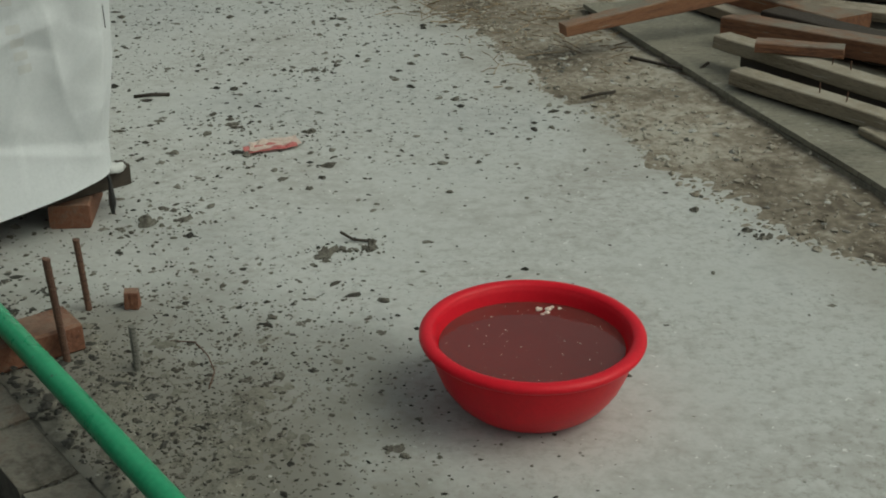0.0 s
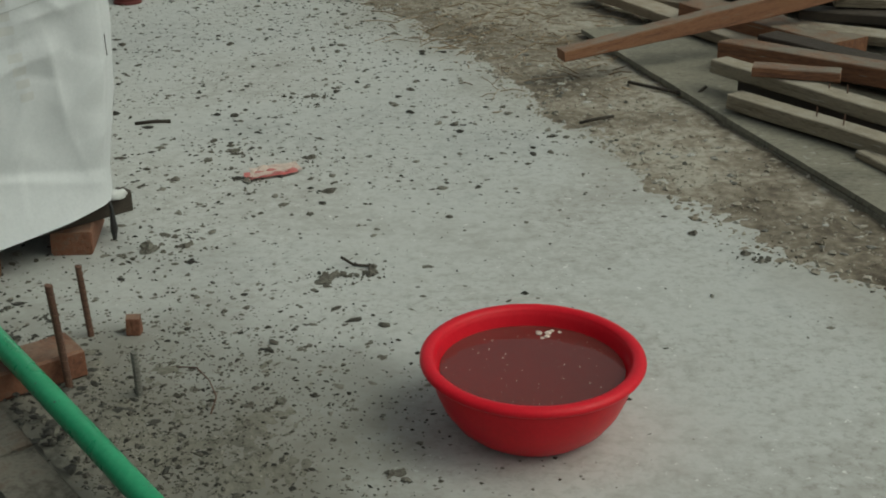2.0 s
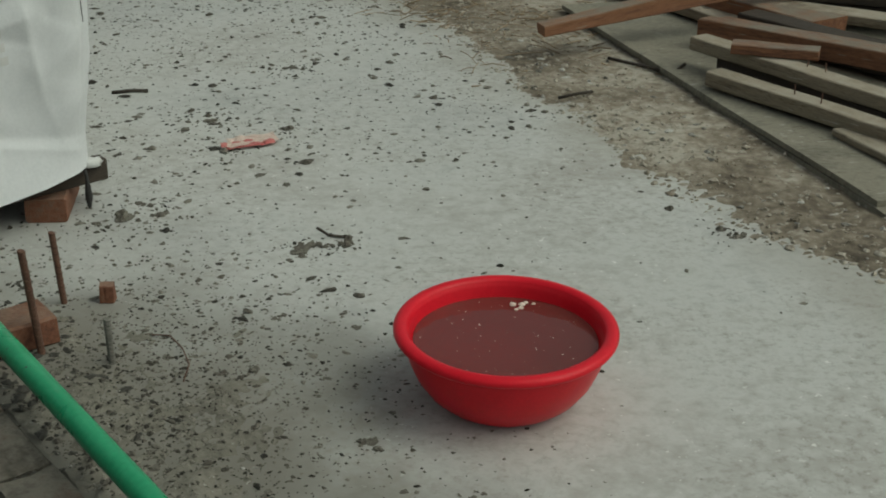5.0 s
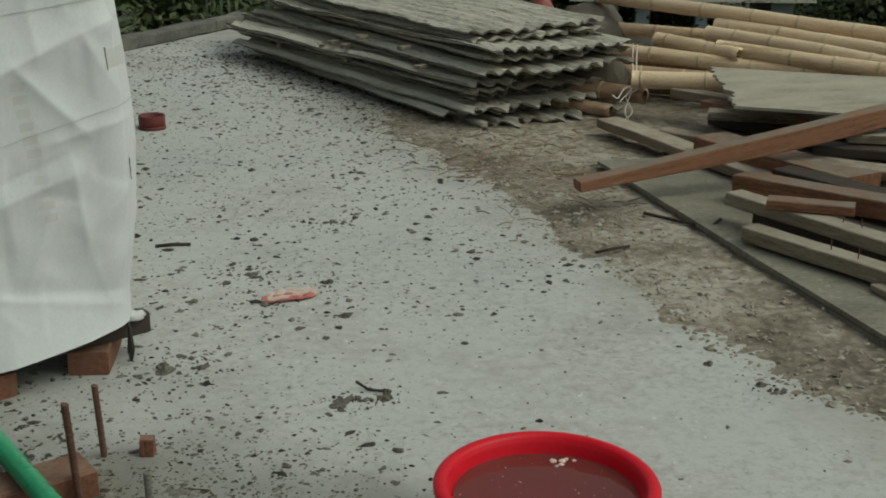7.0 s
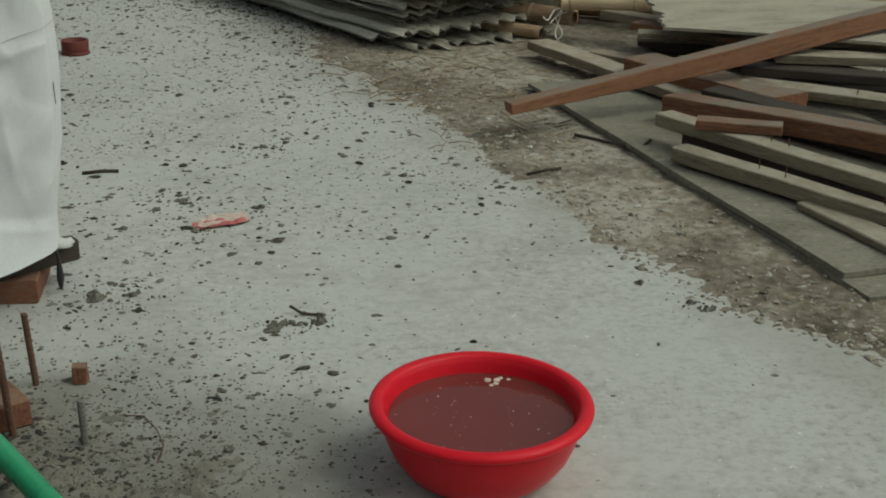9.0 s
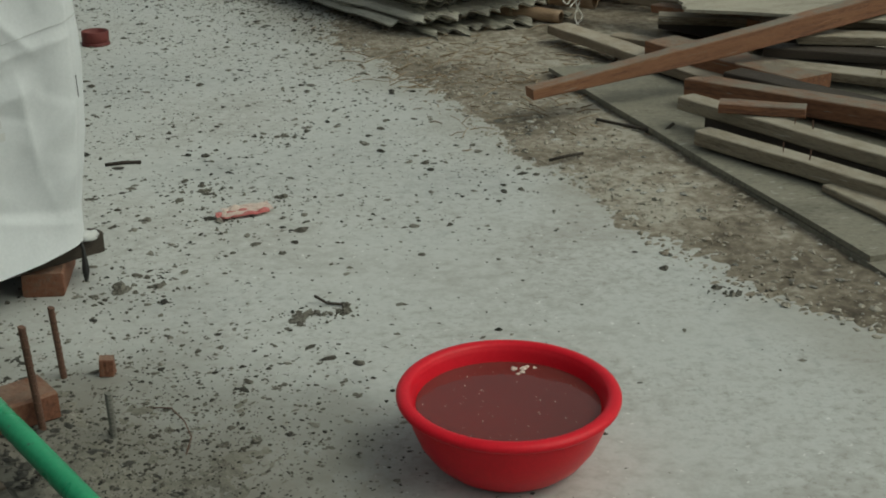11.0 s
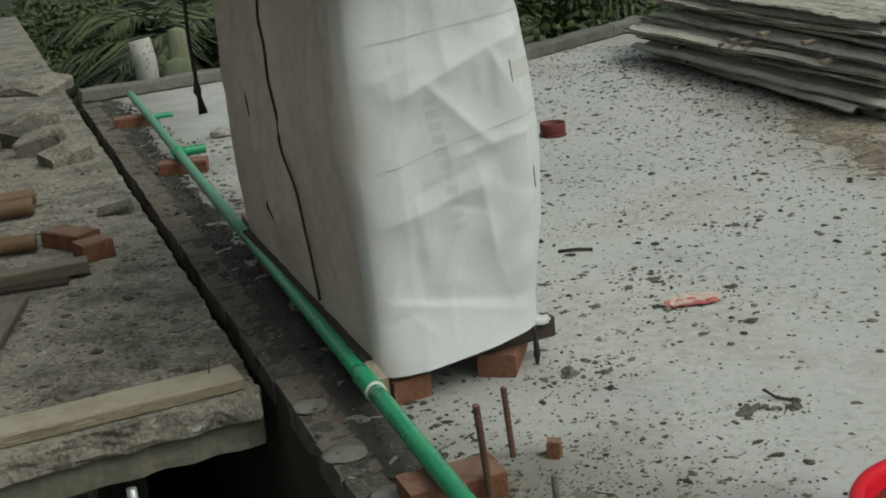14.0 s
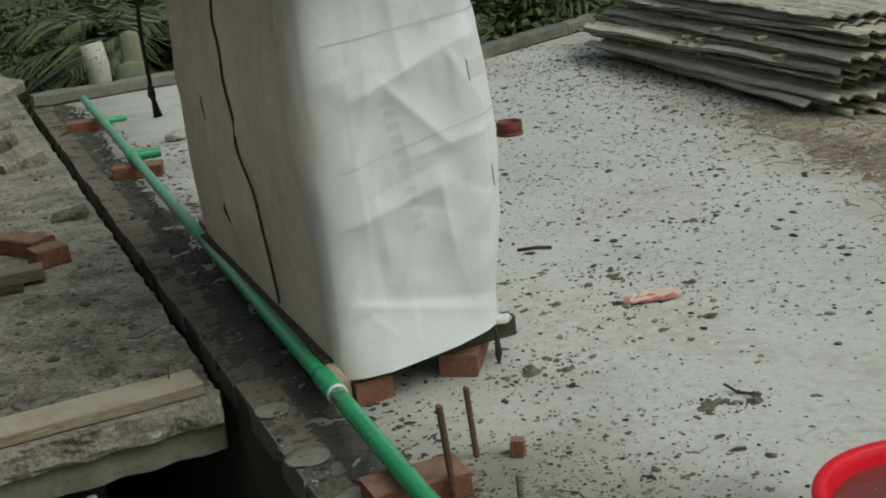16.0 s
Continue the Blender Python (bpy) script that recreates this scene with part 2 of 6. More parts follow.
BRICK = material("fired_brick", [(0.046, 0.02, 0.013), (0.118, 0.045, 0.025), (0.18, 0.075, 0.042), (0.15, 0.094, 0.066)], 9, (0.8, 0.95), 0.6, 8, speck=(0.27, 0.21, 0.18), speck_scale=40, speck_size=0.13)
# Smeared brick, its colour lowered for the shade down the narrow gap.
SHADED_BRICK = material("shaded_smeared_brick", [(0.038, 0.034, 0.030), (0.071, 0.061, 0.053), (0.102, 0.094, 0.085), (0.102, 0.068, 0.054)], 7, (0.85, 0.98), 0.7, 8)
GREY_WOOD = material("weathered_grey_wood", [(0.042, 0.031, 0.019), (0.115, 0.09, 0.06), (0.21, 0.17, 0.119), (0.285, 0.238, 0.172), (0.155, 0.122, 0.083)], 4.5, (0.8, 0.98), 0.8, 8, stretch=(0.8, 11.0, 11.0), speck=(0.36, 0.34, 0.3), speck_scale=7, speck_size=0.2)
BROWN_WOOD = material("dirty_brown_wood", [(0.030, 0.022, 0.015), (0.068, 0.054, 0.039), (0.119, 0.099, 0.075), (0.162, 0.139, 0.107)], 4.5, (0.8, 0.98), 0.8, 8, stretch=(0.8, 11.0, 11.0))
TAN_WOOD = material("sawn_tan_wood", [(0.134, 0.097, 0.062), (0.232, 0.179, 0.125), (0.321, 0.262, 0.192)], 5, (0.7, 0.9), 0.4, 9, stretch=(1.0, 8.0, 8.0))
RED_WOOD = material("red_brown_timber", [(0.054, 0.021, 0.01), (0.135, 0.054, 0.026), (0.225, 0.095, 0.046), (0.28, 0.134, 0.07), (0.16, 0.078, 0.042)], 4.5, (0.6, 0.9), 0.7, 8, stretch=(0.8, 11.0, 11.0), speck=(0.27, 0.2, 0.15), speck_scale=6, speck_size=0.16)
DARK_WOOD = material("dark_damp_wood", [(0.013, 0.01, 0.007), (0.032, 0.023, 0.016), (0.056, 0.043, 0.032)], 5, (0.7, 0.9), 0.4, 9, stretch=(1.0, 8.0, 8.0))
PLY = material("cement_stained_plywood", [(0.04, 0.035, 0.025), (0.095, 0.086, 0.064), (0.16, 0.147, 0.114), (0.225, 0.208, 0.164), (0.108, 0.095, 0.07)], 3.2, (0.8, 0.98), 0.6, 12, stretch=(1.0, 1.8, 1.0), speck=(0.29, 0.28, 0.25), speck_scale=16, speck_size=0.18)
OLD_BOARD = material("split_tan_board", [(0.123, 0.106, 0.078), (0.235, 0.209, 0.162), (0.347, 0.314, 0.252), (0.403, 0.370, 0.302)], 3.4, (0.8, 0.98), 0.6, 12, stretch=(1.0, 3.0, 1.0))
BAMBOO = material("dry_yellow_bamboo", [(0.32, 0.215, 0.12), (0.54, 0.395, 0.245), (0.7, 0.55, 0.375), (0.5, 0.385, 0.255)], 4, (0.4, 0.65), 0.2, 10, stretch=(1.0, 6.0, 6.0))
BAMBOO_BROWN = material("brown_shaded_bamboo", [(0.17, 0.1, 0.06), (0.3, 0.195, 0.12), (0.42, 0.29, 0.19), (0.34, 0.24, 0.16)], 4, (0.5, 0.75), 0.25, 10, stretch=(1.0, 6.0, 6.0))
BAMBOO_OLD = material("old_brown_bamboo", [(0.074, 0.042, 0.020), (0.124, 0.078, 0.038), (0.169, 0.111, 0.059)], 4, (0.6, 0.85), 0.3, 10, stretch=(1.0, 6.0, 6.0))
BAMBOO_NODE = material("bamboo_node", [(0.25, 0.17, 0.1), (0.46, 0.35, 0.22), (0.64, 0.53, 0.37)], 20, (0.6, 0.8), 0.3)
BAMBOO_IN = material("bamboo_hollow", [(0.1, 0.07, 0.04), (0.2, 0.15, 0.09)], 12, (0.8, 0.95), 0.2)
ASBESTOS = material("weathered_fibre_cement", [(0.07, 0.065, 0.052), (0.24, 0.226, 0.186), (0.46, 0.434, 0.366), (0.58, 0.55, 0.475), (0.3, 0.28, 0.23)], 2.0, (0.85, 1.0), 0.8, 10, stretch=(0.7, 5.0, 1.0), speck=(0.1, 0.092, 0.075), speck_scale=14, speck_size=0.22)
TARP = material("white_woven_sack_cloth", [(0.47, 0.485, 0.5), (0.56, 0.574, 0.59), (0.62, 0.632, 0.648)], 3.0, (0.5, 0.68), 0.12, 40, depth=0.004)
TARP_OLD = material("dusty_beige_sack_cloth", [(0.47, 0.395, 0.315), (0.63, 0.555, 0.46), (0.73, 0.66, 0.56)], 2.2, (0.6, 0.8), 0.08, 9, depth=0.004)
PRINT = material("faded_grey_print", [(0.489, 0.489, 0.489), (0.575, 0.575, 0.562)], 30, (0.5, 0.7), 0.1)
STITCH = material("grey_stitching", [(0.4, 0.4, 0.395), (0.5, 0.5, 0.49)], 40, (0.7, 0.9), 0.1)
FLAP = material("grey_green_canvas", [(0.05, 0.058, 0.052), (0.09, 0.1, 0.09)], 8, (0.8, 0.95), 0.3)
PATCH = material("greyed_sack_patch", [(0.47, 0.475, 0.465), (0.55, 0.555, 0.545)], 8, (0.5, 0.7), 0.1)
TN, TK = TARP.node_tree.nodes, TARP.node_tree.links
t_bsdf = TN["Principled BSDF"]
t_from = t_bsdf.inputs["Base Color"].links[0].from_socket
t_tc, t_dot = TN.new("ShaderNodeTexCoord"), TN.new("ShaderNodeVectorMath")
t_dot.operation = "DOT_PRODUCT"
t_noise = TN.new("ShaderNodeTexNoise")
t_noise.inputs["Scale"].default_value, t_noise.inputs["Detail"].default_value = 5.0, 8
TK.new(t_tc.outputs["Object"], t_noise.inputs["Vector"])
TK.new(t_tc.outputs["Object"], t_dot.inputs[0])
t_add, t_map, t_mix = TN.new("ShaderNodeMath"), TN.new("ShaderNodeMapRange"), TN.new("ShaderNodeMix")
t_add.operation, t_add.inputs[1].default_value = "MULTIPLY_ADD", 0.22
TK.new(t_noise.outputs["Fac"], t_add.inputs[0])
TK.new(t_dot.outputs["Value"], t_add.inputs[2])
t_map.interpolation_type = "SMOOTHSTEP"
TK.new(t_add.outputs[0], t_map.inputs["Value"])
t_mix.data_type = "RGBA"
TK.new(t_map.outputs[0], t_mix.inputs[0])
TK.new(t_from, t_mix.inputs[6])
t_mix.inputs[7].default_value = (0.58, 0.525, 0.45, 1)
TK.new(t_mix.outputs[2], t_bsdf.inputs["Base Color"])


def dusted(mat, colour, most, scale):
    """Dust and cement spatter lying on the upward faces of a material."""
    nodes, links = mat.node_tree.nodes, mat.node_tree.links
    shader = nodes["Principled BSDF"]
    under = shader.inputs["Base Color"].links[0].from_socket
    geo, axes, grain, where, tex = nodes.new("ShaderNodeNewGeometry"), nodes.new("ShaderNodeSeparateXYZ"), nodes.new("ShaderNodeTexNoise"), nodes.new("ShaderNodeTexCoord"), nodes.new("ShaderNodeMapRange")
    links.new(geo.outputs["Normal"], axes.inputs[0])
    links.new(where.outputs["Object"], grain.inputs["Vector"])
    grain.inputs["Scale"].default_value, grain.inputs["Detail"].default_value, grain.inputs["Roughness"].default_value = scale, 7, 0.7
    tex.inputs["From Min"].default_value, tex.inputs["From Max"].default_value, tex.inputs["To Max"].default_value = 0.34, 0.54, most
    links.new(grain.outputs["Fac"], tex.inputs["Value"])
    upward, both, over = nodes.new("ShaderNodeMapRange"), nodes.new("ShaderNodeMath"), nodes.new("ShaderNodeMix")
    upward.inputs["From Min"].default_value, upward.inputs["From Max"].default_value = 0.5, 0.85
    links.new(axes.outputs["Z"], upward.inputs["Value"])
    both.operation, over.data_type = "MULTIPLY", "RGBA"
    links.new(upward.outputs[0], both.inputs[0])
    links.new(tex.outputs[0], both.inputs[1])
    links.new(both.outputs[0], over.inputs[0])
    links.new(under, over.inputs[6])
    over.inputs[7].default_value = (*colour, 1)
    links.new(over.outputs[2], shader.inputs["Base Color"])


dusted(RED_WOOD, (0.19, 0.17, 0.135), 0.9, 5)
dusted(TAN_WOOD, (0.42, 0.37, 0.3), 0.7, 5)
dusted(GREY_WOOD, (0.41, 0.37, 0.305), 0.7, 4)
dusted(BROWN_WOOD, (0.2, 0.18, 0.15), 0.6, 5)
dusted(BRICK, (0.23, 0.17, 0.13), 0.5, 12)
# Broken sheet edges, darkened in colour for the shade between stacked sheets.
SHADED_EDGE = material("shaded_broken_edge", [(0.03, 0.027, 0.022), (0.095, 0.088, 0.071), (0.21, 0.195, 0.162), (0.3, 0.28, 0.235)], 9, (0.9, 1.0), 0.6, 8)
BLACK = material("black_nylon_cord", [(0.012, 0.012, 0.012), (0.03, 0.029, 0.028)], 60, (0.6, 0.8), 0.4)
ROPE = material("white_plastic_twine", [(0.5, 0.47, 0.42), (0.68, 0.65, 0.6)], 60, (0.5, 0.7), 0.3)
RED_PLASTIC = material("red_plastic", [(0.47, 0.004, 0.014), (0.56, 0.006, 0.02), (0.62, 0.01, 0.026)], 6, (0.3, 0.45), 0.04, 20, depth=0.003)
RED_PLASTIC.node_tree.nodes["Principled BSDF"].inputs["Specular IOR Level"].default_value = 0.22
RED_FADED = material("faded_red_plastic", [(0.081, 0.010, 0.009), (0.110, 0.016, 0.014), (0.138, 0.029, 0.024)], 9, (0.5, 0.7), 0.2)
GREEN = material("green_pvc_pipe", [(0.016, 0.190, 0.083), (0.021, 0.257, 0.116), (0.039, 0.314, 0.149)], 5, (0.22, 0.4), 0.08, 16, speck=(0.05, 0.11, 0.07), speck_scale=20, speck_size=0.12, depth=0.003)
# Lit copy of the pipe's green, paler in colour beyond the cage's shade.
GREEN_LIT = material("lit_green_pipe", [(0.075, 0.25, 0.15), (0.115, 0.32, 0.2), (0.18, 0.39, 0.27)], 5, (0.35, 0.55), 0.08, 16, speck=(0.09, 0.14, 0.1), speck_scale=20, speck_size=0.12, depth=0.003)
WHITE_BAND = material("pale_glue_band", [(0.45, 0.52, 0.46), (0.62, 0.66, 0.6)], 30, (0.5, 0.7), 0.2)
RUST = material("rusted_steel", [(0.054, 0.028, 0.020), (0.112, 0.058, 0.040), (0.176, 0.097, 0.067)], 40, (0.75, 0.95), 0.5, metal=0.25)
WRAP_RED = material("red_printed_foil", [(0.36, 0.06, 0.06), (0.46, 0.13, 0.12), (0.5, 0.28, 0.24)], 22, (0.35, 0.5), 0.3)
WRAP_CREAM = material("cream_printed_foil", [(0.42, 0.11, 0.1), (0.5, 0.34, 0.29), (0.56, 0.47, 0.4), (0.45, 0.14, 0.125)], 16, (0.35, 0.55), 0.3)
RED_JUG = material("sun_bleached_red_plastic", [(0.16, 0.026, 0.026), (0.22, 0.045, 0.043), (0.28, 0.08, 0.075)], 9, (0.45, 0.65), 0.2)
TIN = material("galvanised_sheet", [(0.3, 0.31, 0.31), (0.45, 0.46, 0.46), (0.56, 0.57, 0.57)], 6, (0.35, 0.6), 0.1, metal=0.6)
PAINTED = material("stained_white_column", [(0.180, 0.174, 0.150), (0.330, 0.324, 0.300), (0.408, 0.402, 0.378)], 7, (0.7, 0.9), 0.3, 10, speck=(0.12, 0.105, 0.08), speck_scale=38, speck_size=0.28)
STRAW = material("dry_straw", [(0.13, 0.09, 0.055), (0.22, 0.16, 0.1), (0.33, 0.25, 0.165)], 10, (0.7, 0.9), 0.2, island=0.4)
FOLIAGE = material("broad_leaves", [(0.012, 0.022, 0.007), (0.029, 0.047, 0.013), (0.056, 0.082, 0.023), (0.088, 0.11, 0.034)], 1.2, (0.5, 0.75), 0.1, 6, island=0.45)
PALM_LEAF = material("palm_leaves", [(0.01, 0.018, 0.006), (0.024, 0.04, 0.013), (0.046, 0.068, 0.022), (0.08, 0.09, 0.037)], 1.2, (0.45, 0.7), 0.1, 6, island=0.5)
DRY_LEAF = material("pale_dry_leaf", [(0.07, 0.085, 0.045), (0.12, 0.135, 0.08), (0.18, 0.185, 0.12)], 5, (0.6, 0.8), 0.2, stretch=(6.0, 1.0, 1.0))
BARK = material("tree_bark", [(0.05, 0.04, 0.03), (0.11, 0.09, 0.07), (0.17, 0.15, 0.12)], 6, (0.85, 1.0), 0.8)
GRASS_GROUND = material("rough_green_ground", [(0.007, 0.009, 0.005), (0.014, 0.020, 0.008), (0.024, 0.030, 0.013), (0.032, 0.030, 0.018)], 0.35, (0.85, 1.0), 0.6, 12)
HOUSE_WALL = material("pale_blue_plaster", [(0.300, 0.352, 0.375), (0.413, 0.458, 0.473), (0.450, 0.480, 0.488)], 1.2, (0.8, 0.95), 0.2)
JUTE = material("brown_jute_sacking", [(0.045, 0.037, 0.028), (0.085, 0.072, 0.056), (0.125, 0.107, 0.085)], 8, (0.9, 1.0), 0.6, 20)
CRUMB = material("soaked_bread", [(0.6, 0.45, 0.38), (0.75, 0.66, 0.58)], 60, (0.5, 0.7), 0.3)

WATER = bpy.data.materials.new("cloudy_water")
WATER.use_nodes = True
wb = WATER.node_tree.nodes["Principled BSDF"]
wb.inputs["Base Color"].default_value = (0.19, 0.058, 0.052, 1)
wb.inputs["Roughness"].default_value, wb.inputs["IOR"].default_value = 0.03, 1.33
wb.inputs["Transmission Weight"].default_value = 0.45
ripple = WATER.node_tree.nodes.new("ShaderNodeTexNoise")
ripple.inputs["Scale"].default_value = 14
rb = WATER.node_tree.nodes.new("ShaderNodeBump")
rb.inputs["Strength"].default_value, rb.inputs["Distance"].default_value = 0.08, 0.01
WATER.node_tree.links.new(ripple.outputs["Fac"], rb.inputs["Height"])
WATER.node_tree.links.new(rb.outputs[0], wb.inputs["Normal"])


# ---- shapes ----
def mesh_of(name, verts, faces, mat, smooth=False):
    me = bpy.data.meshes.new(name)
    me.from_pydata([tuple(v) for v in verts], [], [tuple(f) for f in faces])
    me.materials.append(mat)
    if smooth:
        me.shade_smooth()
    me.update()
    return me


def part(name, shape, mat, parent=None, label="", smooth=False, m=None):
    """One mesh object from (verts, faces), under a parent if one is given."""
    ob = new(name, mesh_of(name, shape[0], shape[1], mat, smooth))
    if parent is not None:
        ob.parent = parent
    if m is not None:
        ob.matrix_basis = m
    return tagged(ob, label)


def holder(name, label, category, group="", m=None, kind=""):
    ob = new(name)
    ob.empty_display_size = 0.05
    if m is not None:
        ob.matrix_basis = m
    return tagged(ob, label, category, group, kind)


def join(*shapes):
    verts, faces = [], []
    for v, f in shapes:
        k = len(verts)
        verts += [tuple(p) for p in v]
        faces += [tuple(i + k for i in q) for q in f]
    return verts, faces


def rnd(a, b):
    return random.uniform(a, b)


def wob(p, scale, amp, seed=0.0):
    return noise.noise(Vector((p[0] * scale + seed, p[1] * scale - seed, p[2] * scale + 2 * seed))) * amp


def sweep(rings, closed_ends=True):
    """Quads between successive rings of points."""
    k = len(rings[0])
    verts = [p for r in rings for p in r]
    faces = []
    for i in range(len(rings) - 1):
        for j in range(k):
            a, b = i * k + j, i * k + (j + 1) % k
            faces.append((a, b, b + k, a + k))
    if closed_ends:
        faces.append(tuple(reversed(range(k))))
        faces.append(tuple(range(len(verts) - k, len(verts))))
    return verts, faces


def bar(length, w, t, chamfer=0.004, segs=10, rough=0.002, bow=0.0, seed=0.0, taper=None):
    """A sawn timber along +x: width along +y, top at z = 0, bottom at -t."""
    rings = []
    for i in range(segs + 1):
        s = i / segs
        k = taper(s) if taper else 1.0
        c, tt = chamfer, t * k
        prof = [(c, 0), (w - c, 0), (w, -c), (w, -tt + c), (w - c, -tt), (c, -tt), (0, -tt + c), (0, -c)]
        ring = []
        for y, z in prof:
            x = s * length + (wob((y, z, s), 40, 0.006, seed) if i in (0, segs) else 0)
            p = (x, y, z)
            ring.append((x, y + wob((s * 3, y, z), 2, rough, seed) + wob(p, 30, rough * 0.7, seed) + bow * math.sin(math.pi * s), z + wob((s * 3, y, z), 2, rough, seed + 5) + wob(p, 33, rough * 0.7, seed)))
        rings.append(ring)
    return sweep(rings)


def between(p0, p1, up=(0, 0, 1)):
    """A pose at p0 with +x towards p1, +y level and away from the camera's side."""
    x = (Vector(p1) - Vector(p0)).normalized()
    y = Vector(up).cross(x).normalized()
    z = x.cross(y)
    m = Matrix((x, y, z)).transposed().to_4x4()
    m.translation = p0
    return m


def tube(path, r, sides=10, ends=True):
    """A round tube along a path of points. r: a radius or a function of the fraction."""
    rings = []
    n = len(path)
    for i, p in enumerate(path):
        p = Vector(p)
        t = (Vector(path[min(i + 1, n - 1)]) - Vector(path[max(i - 1, 0)])).normalized()
        a = t.cross(Vector((0.13, 0.21, 1)) if abs(t.z) < 0.95 else Vector((1, 0.1, 0))).normalized()
        b = t.cross(a)
        rad = r(i / (n - 1)) if callable(r) else r
        rings.append([p + (a * math.cos(2 * math.pi * j / sides) + b * math.sin(2 * math.pi * j / sides)) * rad for j in range(sides)])
    return sweep(rings, ends)


def lathe(profile, sides=64):
    """A turned shape round z from (radius, height) pairs."""
    rings = [[(r * math.cos(2 * math.pi * j / sides), r * math.sin(2 * math.pi * j / sides), z) for j in range(sides)] for r, z in profile]
    return sweep(rings, False)


def rock(r, flat=0.6, seed=0.0, rings=5, sides=8, jag=0.35):
    """A lumpy stone, standing on z = 0."""
    out = []
    for i in range(rings + 1):
        a = math.pi * i / rings
        ring = []
        for j in range(sides):
            b = 2 * math.pi * j / sides
            p = Vector((math.sin(a) * math.cos(b), math.sin(a) * math.sin(b), -math.cos(a)))
            k = r * (1 + jag * noise.noise(p * 1.7 + Vector((seed, seed * 2, 3))))
            ring.append((p.x * k, p.y * k, max(-0.1 * r, p.z * k * flat) + r * flat * 0.45))
        out.append(ring)
    return sweep(out)


def block(sx, sy, sz, seed=0.0, jag=0.006, chamfer=0.006, segs=6):
    """A worn brick-like block along +x, centred, standing on z = 0."""
    v, f = bar(sx, sy, sz, chamfer, segs, jag * 0.5, 0, seed)
    return [(x - sx / 2, y - sy / 2, z + sz) for x, y, z in v], f


D = Vector((-0.611, 0.7916, 0))
E_N = Vector((0.7916, 0.611, 0))


def plan(a, b, z=0.0):
    """A place by its distance across and along the roof's side edge."""
    p = E_N * a + D * b
    return Vector((p.x, p.y, z))


def angle_of(v):
    return math.degrees(math.atan2(v[1], v[0]))


def slab_shape(outline, top, thick, rough=0.0):
    k = len(outline)
    verts = [(x, y, top) for x, y in outline] + [(x + wob((x, y, 0), 9, rough), y + wob((x, y, 4), 9, rough), top - thick) for x, y in outline]
    faces = [tuple(range(k)), tuple(reversed(range(k, 2 * k)))]
    faces += [(i + k, (i + 1) % k + k, (i + 1) % k, i) for i in range(k)]
    return verts, faces


def rough_slab(outline, top, thick, rows, rough, seed=0.0):
    """A broken-edged slab whose sides are lumpy."""
    k = len(outline)
    cx, cy = sum(p[0] for p in outline) / k, sum(p[1] for p in outline) / k
    verts, faces = [], []
    for r in range(rows + 1):
        z = top - thick * r / rows
        for x, y in outline:
            out = Vector((x - cx, y - cy, 0)).normalized()
            d = noise.fractal(Vector((x * 9 + seed, y * 9, z * 22)), 0.8, 2.0, 4) * rough - (0.3 * rough if r in (0, rows) else 0)
            verts.append((x + out.x * d, y + out.y * d, z + (wob((x, y, seed), 14, 0.008) if 0 < r < rows else 0)))
    for r in range(rows):
        for i in range(k):
            j = (i + 1) % k
            faces.append((r * k + i, (r + 1) * k + i, (r + 1) * k + j, r * k + j))
    faces.append(tuple(range(k)))
    faces.append(tuple(reversed(range(rows * k, rows * k + k))))
    return verts, faces


# ---- ground, roof and the neighbouring slab ----
GROUND_Z = -3.6
gv, gf = [], []
G = 60
for i in range(G + 1):
    for j in range(G + 1):
        gx, gy = ((i / G - 0.5) * 2), ((j / G - 0.5) * 2)
        gx, gy = math.copysign(abs(gx) ** 2.6, gx) * 1500, math.copysign(abs(gy) ** 2.6, gy) * 1500
        gv.append((gx, gy, GROUND_Z + wob((gx, gy, 0), 0.09, 0.35)))
for i in range(G):
    for j in range(G):
        a = i * (G + 1) + j
        gf.append((a, a + G + 1, a + G + 2, a + 1))
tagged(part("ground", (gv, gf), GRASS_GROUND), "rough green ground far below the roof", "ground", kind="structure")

EDGE = 0.715
PARAPET = [plan(0.62, 9.62), plan(2.35, 9.85), Vector((-2.75, 8.25, 0)), Vector((-2.33, 9.12, 0)), Vector((-1.9, 10.05, 0)), Vector((-1.75, 10.4, 0)), Vector((0.4, 9.55, 0)), Vector((7.5, 9.2, 0))]
outline = [tuple(plan(EDGE, 1.55)[:2]), tuple(plan(-2.2, 1.55)[:2]), tuple(plan(-2.2, -4.0)[:2]), (7.5, -6.0), (7.5, 9.2)] + [tuple(p[:2]) for p in reversed(PARAPET[:-1])]
outline[-1] = tuple(plan(EDGE, 9.62)[:2])
tagged(part("floor", slab_shape(outline, 0.0, 0.16), CEMENT), "pale grey weathered cement roof floor", "floor", kind="structure")
body = [(x * 0.985 + 0.02, y * 0.985) for x, y in outline]
tagged(part("wall_building", slab_shape(body, -0.161, 3.6), SHADED_BRICK), "masonry walls below the roof slab, darkened for the gap's shade", "wall", kind="structure")

parapet = holder("parapet", "low grey cement kerb round the roof's far edge", "parapet", kind="structure")
for a, b in zip(PARAPET, PARAPET[1:]):
    ln = (b - a).length
    v, f = bar(ln + 0.05, 0.13, 0.095, 0.014, max(6, int(ln / 0.06)), 0.014, 0, a.x)
    part("kerb", (v, f), MORTAR, parapet, m=between((a.x, a.y, 0.093), (b.x, b.y, 0.093)))

